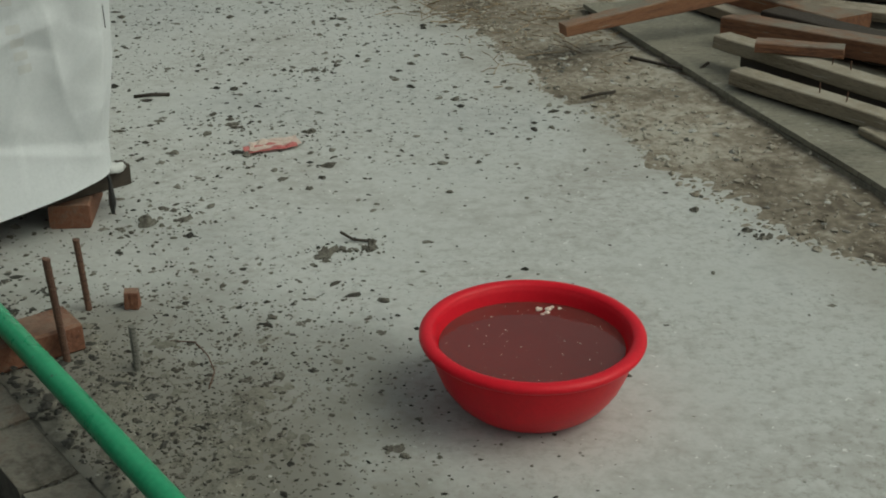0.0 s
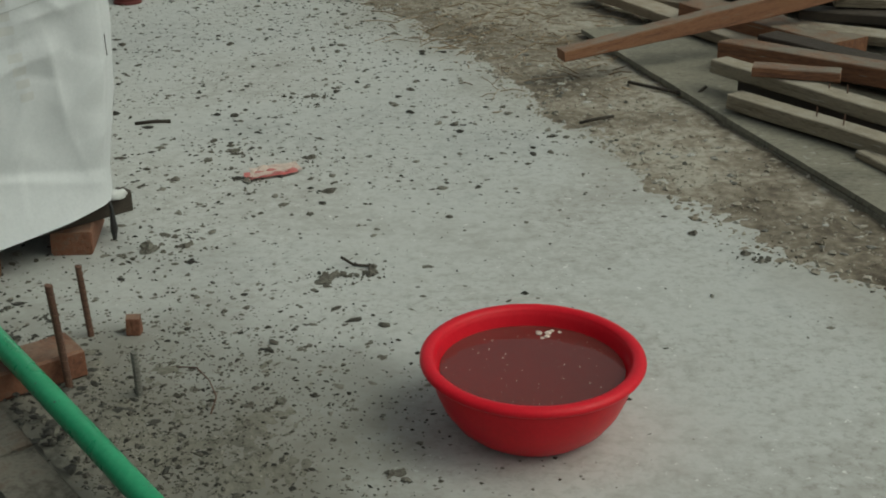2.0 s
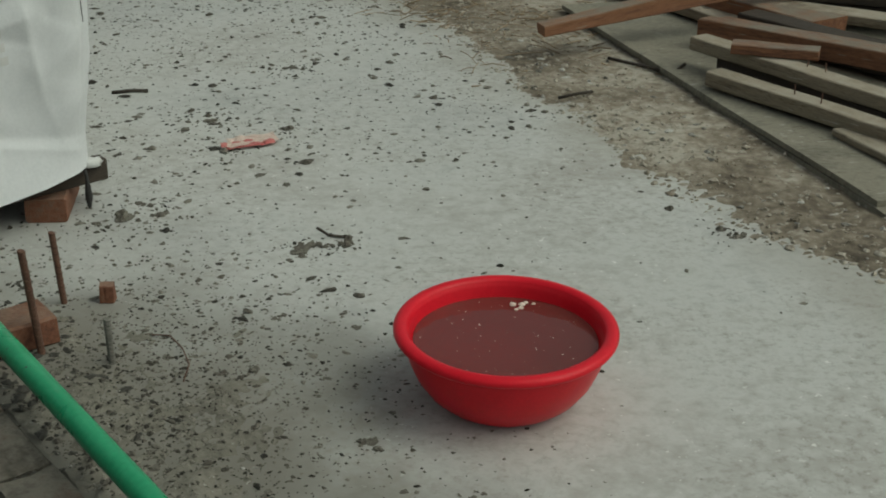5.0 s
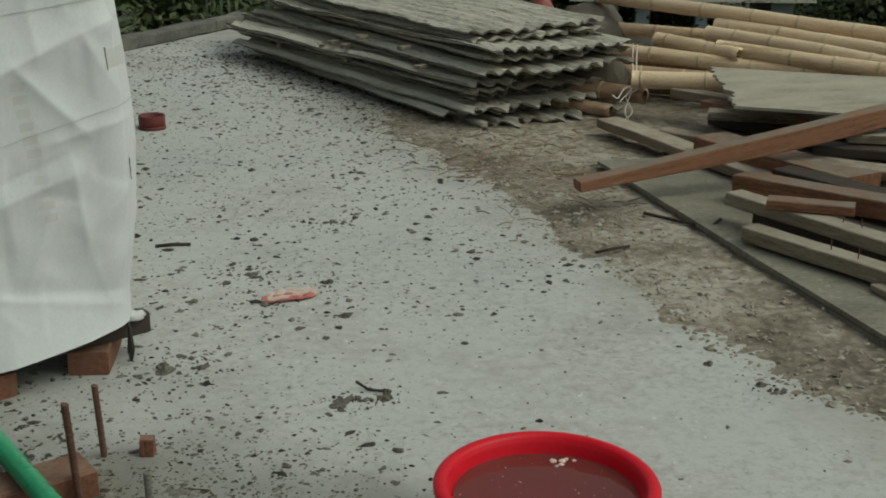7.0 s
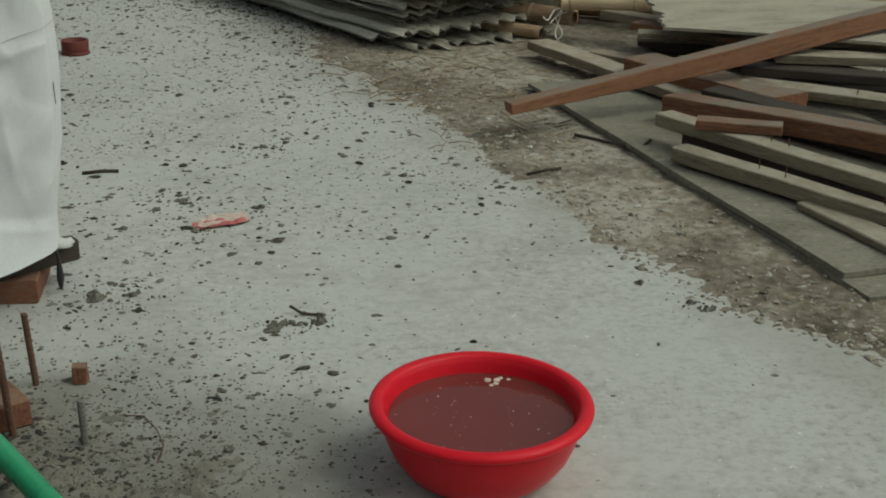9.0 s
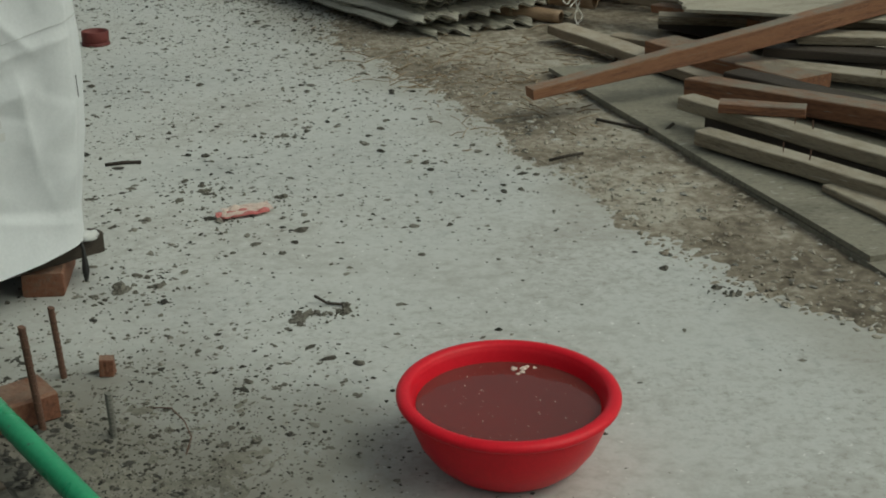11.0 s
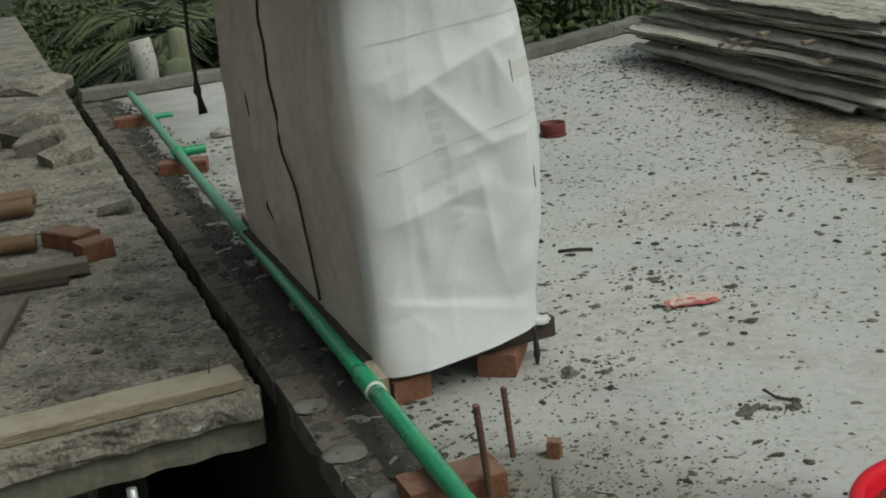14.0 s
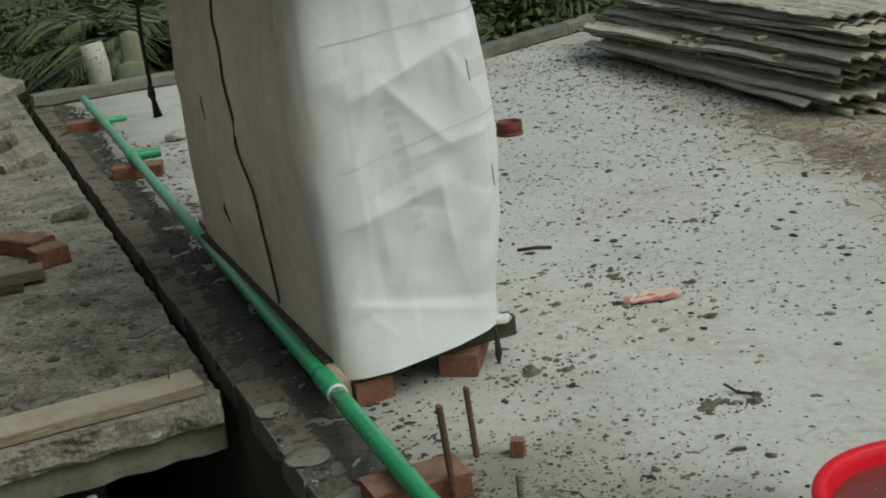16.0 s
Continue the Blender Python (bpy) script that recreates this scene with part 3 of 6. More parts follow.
# the neighbour's slab, across a narrow gap
SLAB_A = 0.553
corner = plan(SLAB_A, 3.53)
front = Vector((-0.73, -0.68, 0)).normalized()
sv = []
n_edge = 320
for i in range(n_edge + 1):
    p = plan(SLAB_A, 3.53 + 14.53 * (i / n_edge) ** 1.4)
    p += E_N * (wob((p.x, p.y, 0), 6, 0.008) + wob((p.x, p.y, 4), 23, 0.014))
    sv.append((p.x, p.y))
for p in (plan(-9, 18.3), plan(-9, -1.5)):
    sv.append((p.x, p.y))
for i in range(90):
    p = corner + front * (5.0 * (1 - i / 90) ** 1.6) + Vector((0, 0, 0))
    p += Vector((0.68, -0.73, 0)) * wob((p.x, p.y, 3), 8, 0.03)
    sv.append((p.x, p.y))
neighbour = holder("floor_neighbour", "rough old concrete roof slab next door", "roof slab", kind="structure")
part("slab", rough_slab(sv, 0.0, 0.085, 5, 0.013), OLD_SLAB, neighbour)
lower = [(x - 0.02 + 0.012 * wob((x, y, 1), 7, 1), y + 0.03) for x, y in sv]
part("ledge", rough_slab(lower, -0.086, 0.1, 4, 0.004, 5.0), CAST, neighbour)
part("cross_beam", slab_shape([tuple((corner + front * s + E_N * -0.2 + D * q)[:2]) for s, q in ((0.3, 0.35), (0.3, 0.7), (5, 0.7), (5, 0.35))], -0.182, 0.3), OLD_SLAB, neighbour)
wl = [tuple(plan(SLAB_A - a, b)[:2]) for a, b in ((0.35, 4.6), (0.35, 18), (9, 18), (9, 4.6))]
tagged(part("wall_neighbour", slab_shape(wl, -0.183, 3.5), SHADED_BRICK), "masonry wall below the neighbouring slab, darkened for the shade there", "wall", kind="structure")
pole = corner + front * 0.42 + D * -0.02
tagged(part("prop_pole", tube([(pole.x, pole.y, GROUND_Z - 0.2), (pole.x, pole.y, -0.7), (pole.x, pole.y, -0.185)], 0.015, 12), TIN, smooth=True), "pale round prop under the neighbouring slab", "pole")

# loose fill between brick edging and roof, dirt drifts
B_Y = [2.2, 3.0, 3.17, 3.4, 3.62, 3.98, 4.33, 4.6, 5.43, 6.2, 6.6, 9.0]
B_X = [1.75, 1.1, 0.93, 0.79, 0.67, 0.585, 0.45, 0.31, 0.08, -0.3, -0.5, -0.6]


def drift(name, x0, x1, y0, y1, step, height, label, mat, place=None, keep=None):
    nx, ny = int((x1 - x0) / step), int((y1 - y0) / step)
    v, f = [], []
    for i in range(nx + 1):
        for j in range(ny + 1):
            x, y = x0 + (x1 - x0) * i / nx, y0 + (y1 - y0) * j / ny
            if place:
                x, y = place(x, y)[:2]
            v.append((x, y, height(x, y)))
    for i in range(nx):
        for j in range(ny):
            a = i * (ny + 1) + j
            if place or keep and keep(v[a][0], v[a][1]) or not keep and max(v[a][2], v[a + 1][2], v[a + ny + 1][2], v[a + ny + 2][2]) > 0:
                f.append((a, a + ny + 1, a + ny + 2, a + 1))
    return tagged(part(name, (v, f), mat, smooth=True), label, "dirt", kind="stuff")


def lumps(x, y, s, amp):
    return noise.fractal(Vector((x * s, y * s, 1.7)), 0.9, 2.1, 5) * amp


def soil_height(x, y):
    b = float(np.interp(y, B_Y, B_X))
    k = max(-1.0, min(1.0, (x - b - 0.03) / 0.22))
    return k * 0.013 + lumps(x, y, 5, 0.007) + lumps(x, y, 24, 0.006) - 0.003 - 0.04 * max(0.0, 2.75 - y) - 0.03 * max(0.0, x - 2.15)


def rubble_height(x, y):
    k = 1 - ((x + 0.78) / 0.55) ** 2 - ((y - 2.12) / 0.62) ** 2
    return max(-1.0, k) * 0.012 + lumps(x, y, 6, 0.010) + lumps(x, y, 30, 0.011) - 0.008


def strip_height(x, y):
    a = E_N.x * x + E_N.y * y
    return (0.013 if a > 0.715 else 0.006) - max(0.0, a - 0.8) * 0.2 + lumps(x, y, 7, 0.014) + lumps(x, y, 30, 0.011) - 0.004


drift("soil_drift", -0.9, 2.6, 2.3, 8.6, 0.022, soil_height, "dry brown soil trodden over the cement", SOIL, keep=lambda x, y: x > float(np.interp(y, B_Y, B_X)) - 0.12)
drift("rubble_drift", 0.72, 1.5, 1.56, 2.9, 0.014, rubble_height, "grey crumbled mortar and grit heaped by steel bars", RUBBLE_DIRT, plan)
drift("grit_strip", 0.606, 1.2, 2.6, 9.6, 0.022, strip_height, "dirt and mortar crumbs along the brick edging, darkened for the cage's shade", SHADED_GRIT, plan)


def scatter(name, count, place, size, mat, label, flat=0.55):
    v, f = [], []
    made = 0
    while made < count:
        p = place()
        if p is None:
            continue
        made += 1
        r = size()
        k = len(v)
        turn = rnd(0, 6.28)
        ex, ey, ez = rnd(0.7, 1.5), rnd(0.6, 1.1), flat * rnd(0.5, 1.3)
        ca, sa = math.cos(turn), math.sin(turn)
        for i, (rr, zz) in enumerate(((0.75, 0.0), (1.0, 0.55))):
            for j in range(5):
                b = 2 * math.pi * (j + 0.5 * i) / 5
                q = r * rr * rnd(0.35, 1.5)
                x, y = q * math.cos(b) * ex, q * math.sin(b) * ey
                v.append((p[0] + x * ca - y * sa, p[1] + x * sa + y * ca, p[2] + r * zz * ez * rnd(0.7, 1.2) - 0.001))
        v.append((p[0], p[1], p[2] + r * ez * rnd(0.9, 1.3)))
        for j in range(5):
            a, b, c, d = k + j, k + (j + 1) % 5, k + 5 + j, k + 5 + (j + 1) % 5
            f += [(a, b, c), (b, d, c), (c, d, k + 10)]
    return tagged(part(name, (v, f), mat), label, "debris", kind="stuff")


def crumbs_place():
    x, y = rnd(-3.8, 1.6), rnd(1.3, 9.6)
    a = E_N.x * x + E_N.y * y
    if a < 0.83 or (x > float(np.interp(y, B_Y, B_X)) + 0.05):
        return None
    left = 1 / (1 + math.exp((x + (0.12 if y > 3.3 else 0.36) - (y - 3) * 0.06) / 0.28))
    w = (0.05 if y < 3.4 else 0.1) + 0.75 * left + (0.3 if y > 4.2 else 0) + (0.5 if y > 6.8 else 0)
    w *= 0.55 if y < 2.75 else 1.0
    w *= 0.55 + 1.4 * max(0, noise.noise(Vector((x * 1.9, y * 1.9, 5))) + 0.25)
    return (x, y, 0.0) if random.random() < w else None


def soil_place():
    y = rnd(2.7, 7.2)
    x = float(np.interp(y, B_Y, B_X)) + abs(random.gauss(0, 0.38)) + 0.03
    return (x, y, max(0.0, soil_height(x, y)))


def rubble_place():
    x, y = random.gauss(-0.66, 0.3), random.gauss(2.2, 0.38)
    if E_N.x * x + E_N.y * y < 0.74 or y < 1.5:
        return None
    return (x, y, max(0.0, rubble_height(x, y)))


def strip_place():
    a, b = rnd(0.612, 1.0), 2.0 + 7.4 * random.random()
    p = plan(a, b)
    return (p.x, p.y, max(0.0, strip_height(p.x, p.y))) if random.random() < 1.2 - 2 * (a - EDGE) else None


def slab_place():
    a, b = SLAB_A - 0.03 - abs(random.gauss(0, 1.1)), 3.5 + 9 * random.random() ** 1.6
    p = plan(a, b)
    if (p - corner).dot(Vector((-0.68, 0.73, 0))) < 0.1:
        return None
    return (p.x, p.y, 0.0)


scatter("dirt_crumbs", 14500, crumbs_place, lambda: min(0.019, 0.0012 + random.lognormvariate(-5.85, 0.75)), CLOD, "dark dirt crumbs and droppings strewn over cement", 0.5)
scatter("dried_droppings", 260, crumbs_place, lambda: rnd(0.005, 0.017), SPOT, "flat dark dried droppings on the cement", 0.1)
scatter("mortar_chips", 3600, crumbs_place, lambda: rnd(0.002, 0.008), GRIT, "pale mortar chips strewn over cement", 0.4)


def heap_place():
    x, y, spread = random.choice(((-0.86, 3.31, 0.07), (-0.78, 3.38, 0.06), (-0.87, 3.2, 0.09), (-0.3, 3.12, 0.035), (-0.21, 3.15, 0.03), (-0.46, 4.08, 0.06), (-0.72, 4.2, 0.05), (-0.64, 3.93, 0.05), (0.88, 3.24, 0.05), (-0.63, 2.55, 0.1), (-0.5, 4.85, 0.06)))
    return (random.gauss(x, spread * 1.2), random.gauss(y, spread * 1.2), 0.0)


scatter("heaped_crumbs", 620, heap_place, lambda: min(0.009, 0.001 + random.lognormvariate(-6.0, 0.6)), CLOD, "brown crumbled dirt gathered in small heaps", 0.8)


def stack_place():
    p = Vector((0.085, 6.46, 0)) + Vector((-0.545, 0.838, 0)) * rnd(-0.15, 3.1) - Vector((0.838, 0.545, 0)) * (abs(random.gauss(0, 0.3)) - 0.06)
    return (p.x, p.y, 0.0)


scatter("stack_dirt", 2600, stack_place, lambda: min(0.014, 0.0015 + random.lognormvariate(-5.7, 0.7)), CLOD, "dark crumbled dirt along the stacked sheets", 0.6)
scatter("fine_grit", 9000, crumbs_place, lambda: rnd(0.0009, 0.0022), CLOD, "fine dark grit strewn over cement", 0.5)
scatter("soil_crumbs", 3500, soil_place, lambda: min(0.014, 0.0015 + random.lognormvariate(-5.6, 0.6)), SOIL, "brown soil crumbs along the drift", 0.7)
scatter("soil_stones", 220, soil_place, lambda: rnd(0.004, 0.015), GRIT, "small stones lying in the soil", 0.6)
scatter("mortar_rubble", 5000, rubble_place, lambda: min(0.011, 0.0012 + random.lognormvariate(-6.3, 0.6)), CLOD, "crumbled grey mortar rubble by the steel bars", 0.6)
scatter("edge_rubble", 3600, strip_place, lambda: min(0.015, 0.0015 + random.lognormvariate(-5.4, 0.65)), SHADED_GRIT, "grit and mortar crumbs along the brick edging", 0.5)
scatter("slab_flakes", 420, slab_place, lambda: rnd(0.012, 0.04), MORTAR, "flat mortar flakes and chips on the old slab", 0.22)
scatter("slab_rubble", 10000, slab_place, lambda: min(0.03, 0.0015 + random.lognormvariate(-5.9, 0.8)), OLD_SLAB, "grit and mortar crumbs on the old slab", 0.45)


# ---- the covered cage ----
FL = Vector((-1.305, 3.035, 0))
ALONG_F = Vector((0.745, 0.667, 0)).normalized()
WIDE, DEEP, TALL = 0.535, 1.68, 1.235
OUT_F = Vector((ALONG_F.y, -ALONG_F.x, 0))
cage = holder("covered_cage", "tall cage wrapped in creased white woven sacking, on bricks", "cage")


def edge_path(points, r, step=0.014):
    """Rounded path round the given corners with outward directions (right-hand side of the walk)."""
    out = []
    for k, (a, b) in enumerate(zip(points, points[1:])):
        t = (b - a).normalized()
        o = Vector((t.y, -t.x, 0))
        n = max(2, int((b - a).length / step))
        for i in range(n + 1):
            s = i / n
            oo = o.copy()
            near = (b - a).length
            if k > 0 and s * near < r:
                tp = (points[k] - points[k - 1]).normalized()
                op = Vector((tp.y, -tp.x, 0))
                w = 0.5 + 0.5 * s * near / r
                oo = (o * w + op * (1 - w)).normalized()
                p = a + t * s * near + oo * 0 - (o + op) * (1 - s * near / r) ** 2 * r * 0.25
            elif k < len(points) - 2 and (1 - s) * near < r:
                tn = (points[k + 2] - points[k + 1]).normalized()
                on = Vector((tn.y, -tn.x, 0))
                w = 0.5 + 0.5 * (1 - s) * near / r
                oo = (o * w + on * (1 - w)).normalized()
                p = a + t * s * near - (o + on) * (1 - (1 - s) * near / r) ** 2 * r * 0.25
            else:
                p = a + t * s * near
            if not out or (p - out[-1][0]).length > 0.002:
                out.append((p, oo))
    return out


FR = FL + ALONG_F * WIDE
BL, BR = FL + D * DEEP, FR + D * DEEP
path_cloth = edge_path([BL, FL, FR, BR, BL + ALONG_F * 0.01], 0.1, 0.007)
n_pf = len(path_cloth)
total = [0.0]
for (a, _), (b, _) in zip(path_cloth, path_cloth[1:]):
    total.append(total[-1] + (b - a).length)
t_dot.inputs[1].default_value = ALONG_F
t_map.inputs["From Min"].default_value, t_map.inputs["From Max"].default_value = FL.dot(ALONG_F) + 0.19, FL.dot(ALONG_F) + 0.05
S_FL, S_FR = DEEP, DEEP + WIDE
ROWS_C = 160
crease_rng = random.Random(8)
CREASES = []
for _ in range(24):
    CREASES.append((S_FL + crease_rng.uniform(0.03, WIDE - 0.03), crease_rng.uniform(0.2, 1.15), crease_rng.uniform(0, 180), crease_rng.uniform(0.05, 0.14), crease_rng.choice((-1, 1)) * crease_rng.uniform(0.0015, 0.004), crease_rng.uniform(0.012, 0.03), crease_rng.uniform(0.03, 0.09)))
for _ in range(26):
    CREASES.append((crease_rng.uniform(0.1, S_FL - 0.1), crease_rng.uniform(0.2, 1.1), crease_rng.uniform(70, 110), crease_rng.uniform(0.15, 0.4), crease_rng.uniform(0.006, 0.014), 0.02, crease_rng.uniform(0.06, 0.14)))


FOLDS = [(0.5, 0.235, -14, 0.3, 0.2, 0.022), (0.55, 0.93, 20, 0.27, 0.2, 0.045), (0.43, 1.02, 96, 0.15, 0.17, 0.035), (0.5, 0.79, -46, 0.17, 0.21, 0.035), (0.7, 0.70, 12, 0.16, 0.18, 0.03), (0.62, 0.50, 98, 0.17, 0.17, 0.035), (0.87, 0.56, 84, 0.14, 0.2, 0.025),
         (0.86, 0.36, 62, 0.14, 0.17, 0.03), (0.2, 0.22, -48, 0.09, 0.13, 0.02), (0.35, 0.55, 14, 0.2, 0.12, 0.05), (0.25, 0.98, 84, 0.2, 0.12, 0.05), (0.78, 0.86, 118, 0.13, 0.17, 0.035), (0.4, 0.4, 70, 0.14, 0.1, 0.04), (0.15, 0.7, 93, 0.3, 0.12, 0.04), (0.9, 1.0, 40, 0.1, 0.14, 0.03),
         (0.72, 0.27, 108, 0.1, 0.12, 0.025), (0.3, 1.12, 160, 0.14, 0.12, 0.035), (0.68, 1.1, 62, 0.12, 0.13, 0.03)]


def crease(x, z):
    """Sharp folds of stiff cloth: steep on one side, slack on the other."""
    d = 0.0
    for u, cz, ang, half, slope, w in FOLDS:
        cx = S_FL + u * WIDE
        ca, sa = math.cos(radians(ang)), math.sin(radians(ang))
        along, off = (x - cx) * ca + (z - cz) * sa, -(x - cx) * sa + (z - cz) * ca
        if abs(along) < half:
            d += (1.4 if slope > 0 else 0.7) * slope * w * math.exp(-abs(off) / w) * min(1.0, (1 - abs(along) / half) * 2.5)
    for cx, cz, ang, half, amp, w1, w2 in CREASES:
        ca, sa = math.cos(radians(ang)), math.sin(radians(ang))
        along, off = (x - cx) * ca + (z - cz) * sa, -(x - cx) * sa + (z - cz) * ca
        if abs(along) < half and -w2 < off < w1:
            k = 1 - off / w1 if off > 0 else 1 + off / w2
            d += amp * k * min(1.0, (1 - abs(along) / half) * 2.2)
    return d


def hem_at(x):
    u = (x - S_FL) / WIDE
    if u < 0:
        return 0.085 + 0.04 * min(1.0, -u * 4.0)
    if u < 1:
        return 0.085 + 0.06 * u ** 1.3
    return 0.145 - 0.02 * min(1, u - 1)


def swell_at(x, h):
    u = (x - S_FL) / WIDE
    k = math.exp(-((u - 1) / 0.35) ** 2)
    line = 0.2 - 0.13 * max(0.0, min(1.0, u))
    rise = max(0.0, min(1.0, (u + 0.15) / 0.35)) * max(0.0, min(1.0, (1.05 - u) / 0.45))
    fold = 0.045 * rise * (line - h) / line if h < line else 0.0
    return k * 0.045 * math.sin(math.pi * min(1, h * 1.05)) ** 1.3 + 0.012 * math.sin(math.pi * h) + fold - 0.04 * max(0, h - 0.86) * (1 if u > 0.5 else 0.3)


cloth = []
for i in range(ROWS_C + 1):
    h = i / ROWS_C
    for j, (p, o) in enumerate(path_cloth):
        x = total[j]
        z0 = hem_at(x)
        z = z0 + (TALL - z0) * h
        q = Vector((p.x, p.y, z)) + D * (0.15 * h * max(0.0, min(1.0, ((p - FL).dot(D) - 0.3) / 1.2)))
        calm = min(1.0, 0.25 + 4 * h)
        slack = noise.noise(Vector((x * 2.6, 1.0, z * 1.7))) * 0.016 + noise.noise(Vector((x * 9, 4.0, z * 8))) * 0.0025
        cloth.append(q + o * (swell_at(x, h) + calm * (1.25 * crease(x, z) * (1.0 if x < S_FR - 0.08 else 0.45) + slack) - 0.008))


def cloth_part(name, j0, j1, mat, label):
    K = j1 - j0 + 1
    v = [cloth[i * n_pf + j] for i in range(ROWS_C + 1) for j in range(j0, j1 + 1)]
    f = [(i * K + j, i * K + j + 1, (i + 1) * K + j + 1, (i + 1) * K + j) for i in range(ROWS_C) for j in range(K - 1)]
    ob = part(name, (v, f), mat, cage, label, smooth=True)
    thick = ob.modifiers.new("thick", "SOLIDIFY")
    thick.thickness, thick.offset, thick.use_rim = 0.0012, -1, False
    return ob


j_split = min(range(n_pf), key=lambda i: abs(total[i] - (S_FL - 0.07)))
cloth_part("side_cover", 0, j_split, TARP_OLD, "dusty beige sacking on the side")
cloth_part("front_cover", j_split, n_pf - 1, TARP, "creased white woven plastic sacking")


def on_cloth(x, h, lift):
    """A place on the hung cloth: x metres round from the far side corner, h up from the hem."""
    fj = float(np.interp(x, total, range(n_pf)))
    fi = max(0.0, min(ROWS_C - 0.001, h * ROWS_C))
    i, j = int(fi), min(n_pf - 2, int(fj))
    a, b = fi - i, fj - j
    c = [cloth[q * n_pf + r] for q in (i, i + 1) for r in (j, j + 1)]
    return c[0].lerp(c[1], b).lerp(c[2].lerp(c[3], b), a) + path_cloth[j][1] * lift


def on_front(u, h, lift=0.003):
    return on_cloth(S_FL + u * WIDE, h, lift)


def front_patch(u0, u1, h0, h1, lift=0.002, n=5):
    v = [on_front(u0 + (u1 - u0) * i / n, h0 + (h1 - h0) * j / n, lift) for j in range(n + 1) for i in range(n + 1)]
    f = [(j * (n + 1) + i, j * (n + 1) + i + 1, (j + 1) * (n + 1) + i + 1, (j + 1) * (n + 1) + i) for j in range(n) for i in range(n)]
    return v, f


for u, h in ((0.80, 0.66),):
    part("patch", front_patch(u, u + 0.12, h, h + 0.045, 0.001), PATCH, cage, "small square sacking patch", smooth=True)
    part("slit", tube([on_front(u - 0.005, h - 0.004, 0.004), on_front(u - 0.005, h + 0.05, 0.001)], 0.001, 6), BLACK, cage, "dark slit in the cloth")
part("slit", tube([on_front(0.87, 0.375, 0.003), on_front(0.868, 0.43, 0.001)], 0.0011, 6), BLACK, cage, "dark slit in the cloth")
for i in range(11):
    h = 0.66 - i * 0.032
    if i != 6:
        part("printed_bar", front_patch(0.31 + 0.012 * i, 0.38 + 0.012 * i, h - 0.02, h, 0.0008, 4), PRINT, cage, "faded grey print on the sacking", smooth=True)
for h, k in ((0.80, 0.0), (0.50, 0.05)):
    part("seam", tube([on_front(u, h + k * u + 0.03 * u, 0.003) for u in np.linspace(0.04, 0.99, 60)], 0.0008, 5), STITCH, cage, "thin stitched seam")
# the black cord down the side
def on_side(d, z, lift=0.004):
    """A place on the side cloth: d metres back from the front corner, at height z."""
    h = (z - 0.08) / (TALL - 0.08)
    back = d - 0.15 * h * max(0.0, min(1.0, (d - 0.3) / 1.3))
    return on_cloth(S_FL - back, h, lift)


part("side_cord", tube([on_side(0.55 + 0.42 * k / 40 + 0.001 * math.sin(k * 0.5), 0.12 + 1.11 * k / 40, 0.013) for k in range(41)], 0.0046, 8), BLACK, cage, "black cord tied down the side", smooth=True)
part("side_slit", tube([on_side(1.13, 0.36, 0.002), on_side(1.1, 0.32, 0.002), on_side(1.055, 0.28, 0.002)], lambda s: 0.002 + 0.008 * math.sin(math.pi * s), 6), BLACK, cage, "dark tear in the sacking")
part("side_slit", tube([on_side(1.25, 0.76, 0.001), on_side(1.247, 0.69, 0.001), on_side(1.24, 0.62, 0.001)], lambda s: 0.001 + 0.004 * math.sin(math.pi * s), 6), BLACK, cage, "thin dark slit in the sacking")
flap_v = []
for k in range(31):
    d = -0.02 + 0.9 * k / 30
    drop = 0.02 + 0.055 * abs(noise.noise(Vector((d * 5.5, 2.2, 0)))) + (0.045 if 0.05 < d < 0.14 else 0)
    for q in range(4):
        p = FL + D * d - E_N * (0.035 + 0.004 * q) + Vector((0, 0, TALL + 0.018 - drop * q / 3))
        flap_v.append(p)
flap_f = [(k * 4 + q, k * 4 + q + 1, (k + 1) * 4 + q + 1, (k + 1) * 4 + q) for k in range(30) for q in range(3)]
part("roof_flap", (flap_v, flap_f), FLAP, cage, "dark grey-green cloth flap under the roof", smooth=True)
# timber sills under it
b0 = FR + ALONG_F * 0.045 - OUT_F * 0.03
v, f = bar(0.55, 0.05, 0.062, 0.004, 8, 0.002)
part("sill", (v, f), DARK_WOOD, cage, "dark timber sill", m=between((b0.x - ALONG_F.x * 0.55, b0.y - ALONG_F.y * 0.55, 0.133), (b0.x, b0.y, 0.133)))
for base in (FL + ALONG_F * 0.03, FR - ALONG_F * 0.06):
    part("runner", bar(DEEP - 0.06, 0.05, 0.05, 0.004, 8, 0.002), DARK_WOOD, cage, "dark timber runner", m=between((base.x + D.x * 0.06, base.y + D.y * 0.06, 0.131), (base.x + D.x, base.y + D.y, 0.131)))
bt0, bt1 = Vector((-1.248, 2.974, 0.124)), Vector((-2.458, 4.632, 0.126))
part("batten", bar((bt1 - bt0).length, 0.03, 0.05, 0.003, 10, 0.002), TAN_WOOD, cage, "thin grey batten along the foot", m=between(bt0, bt1))
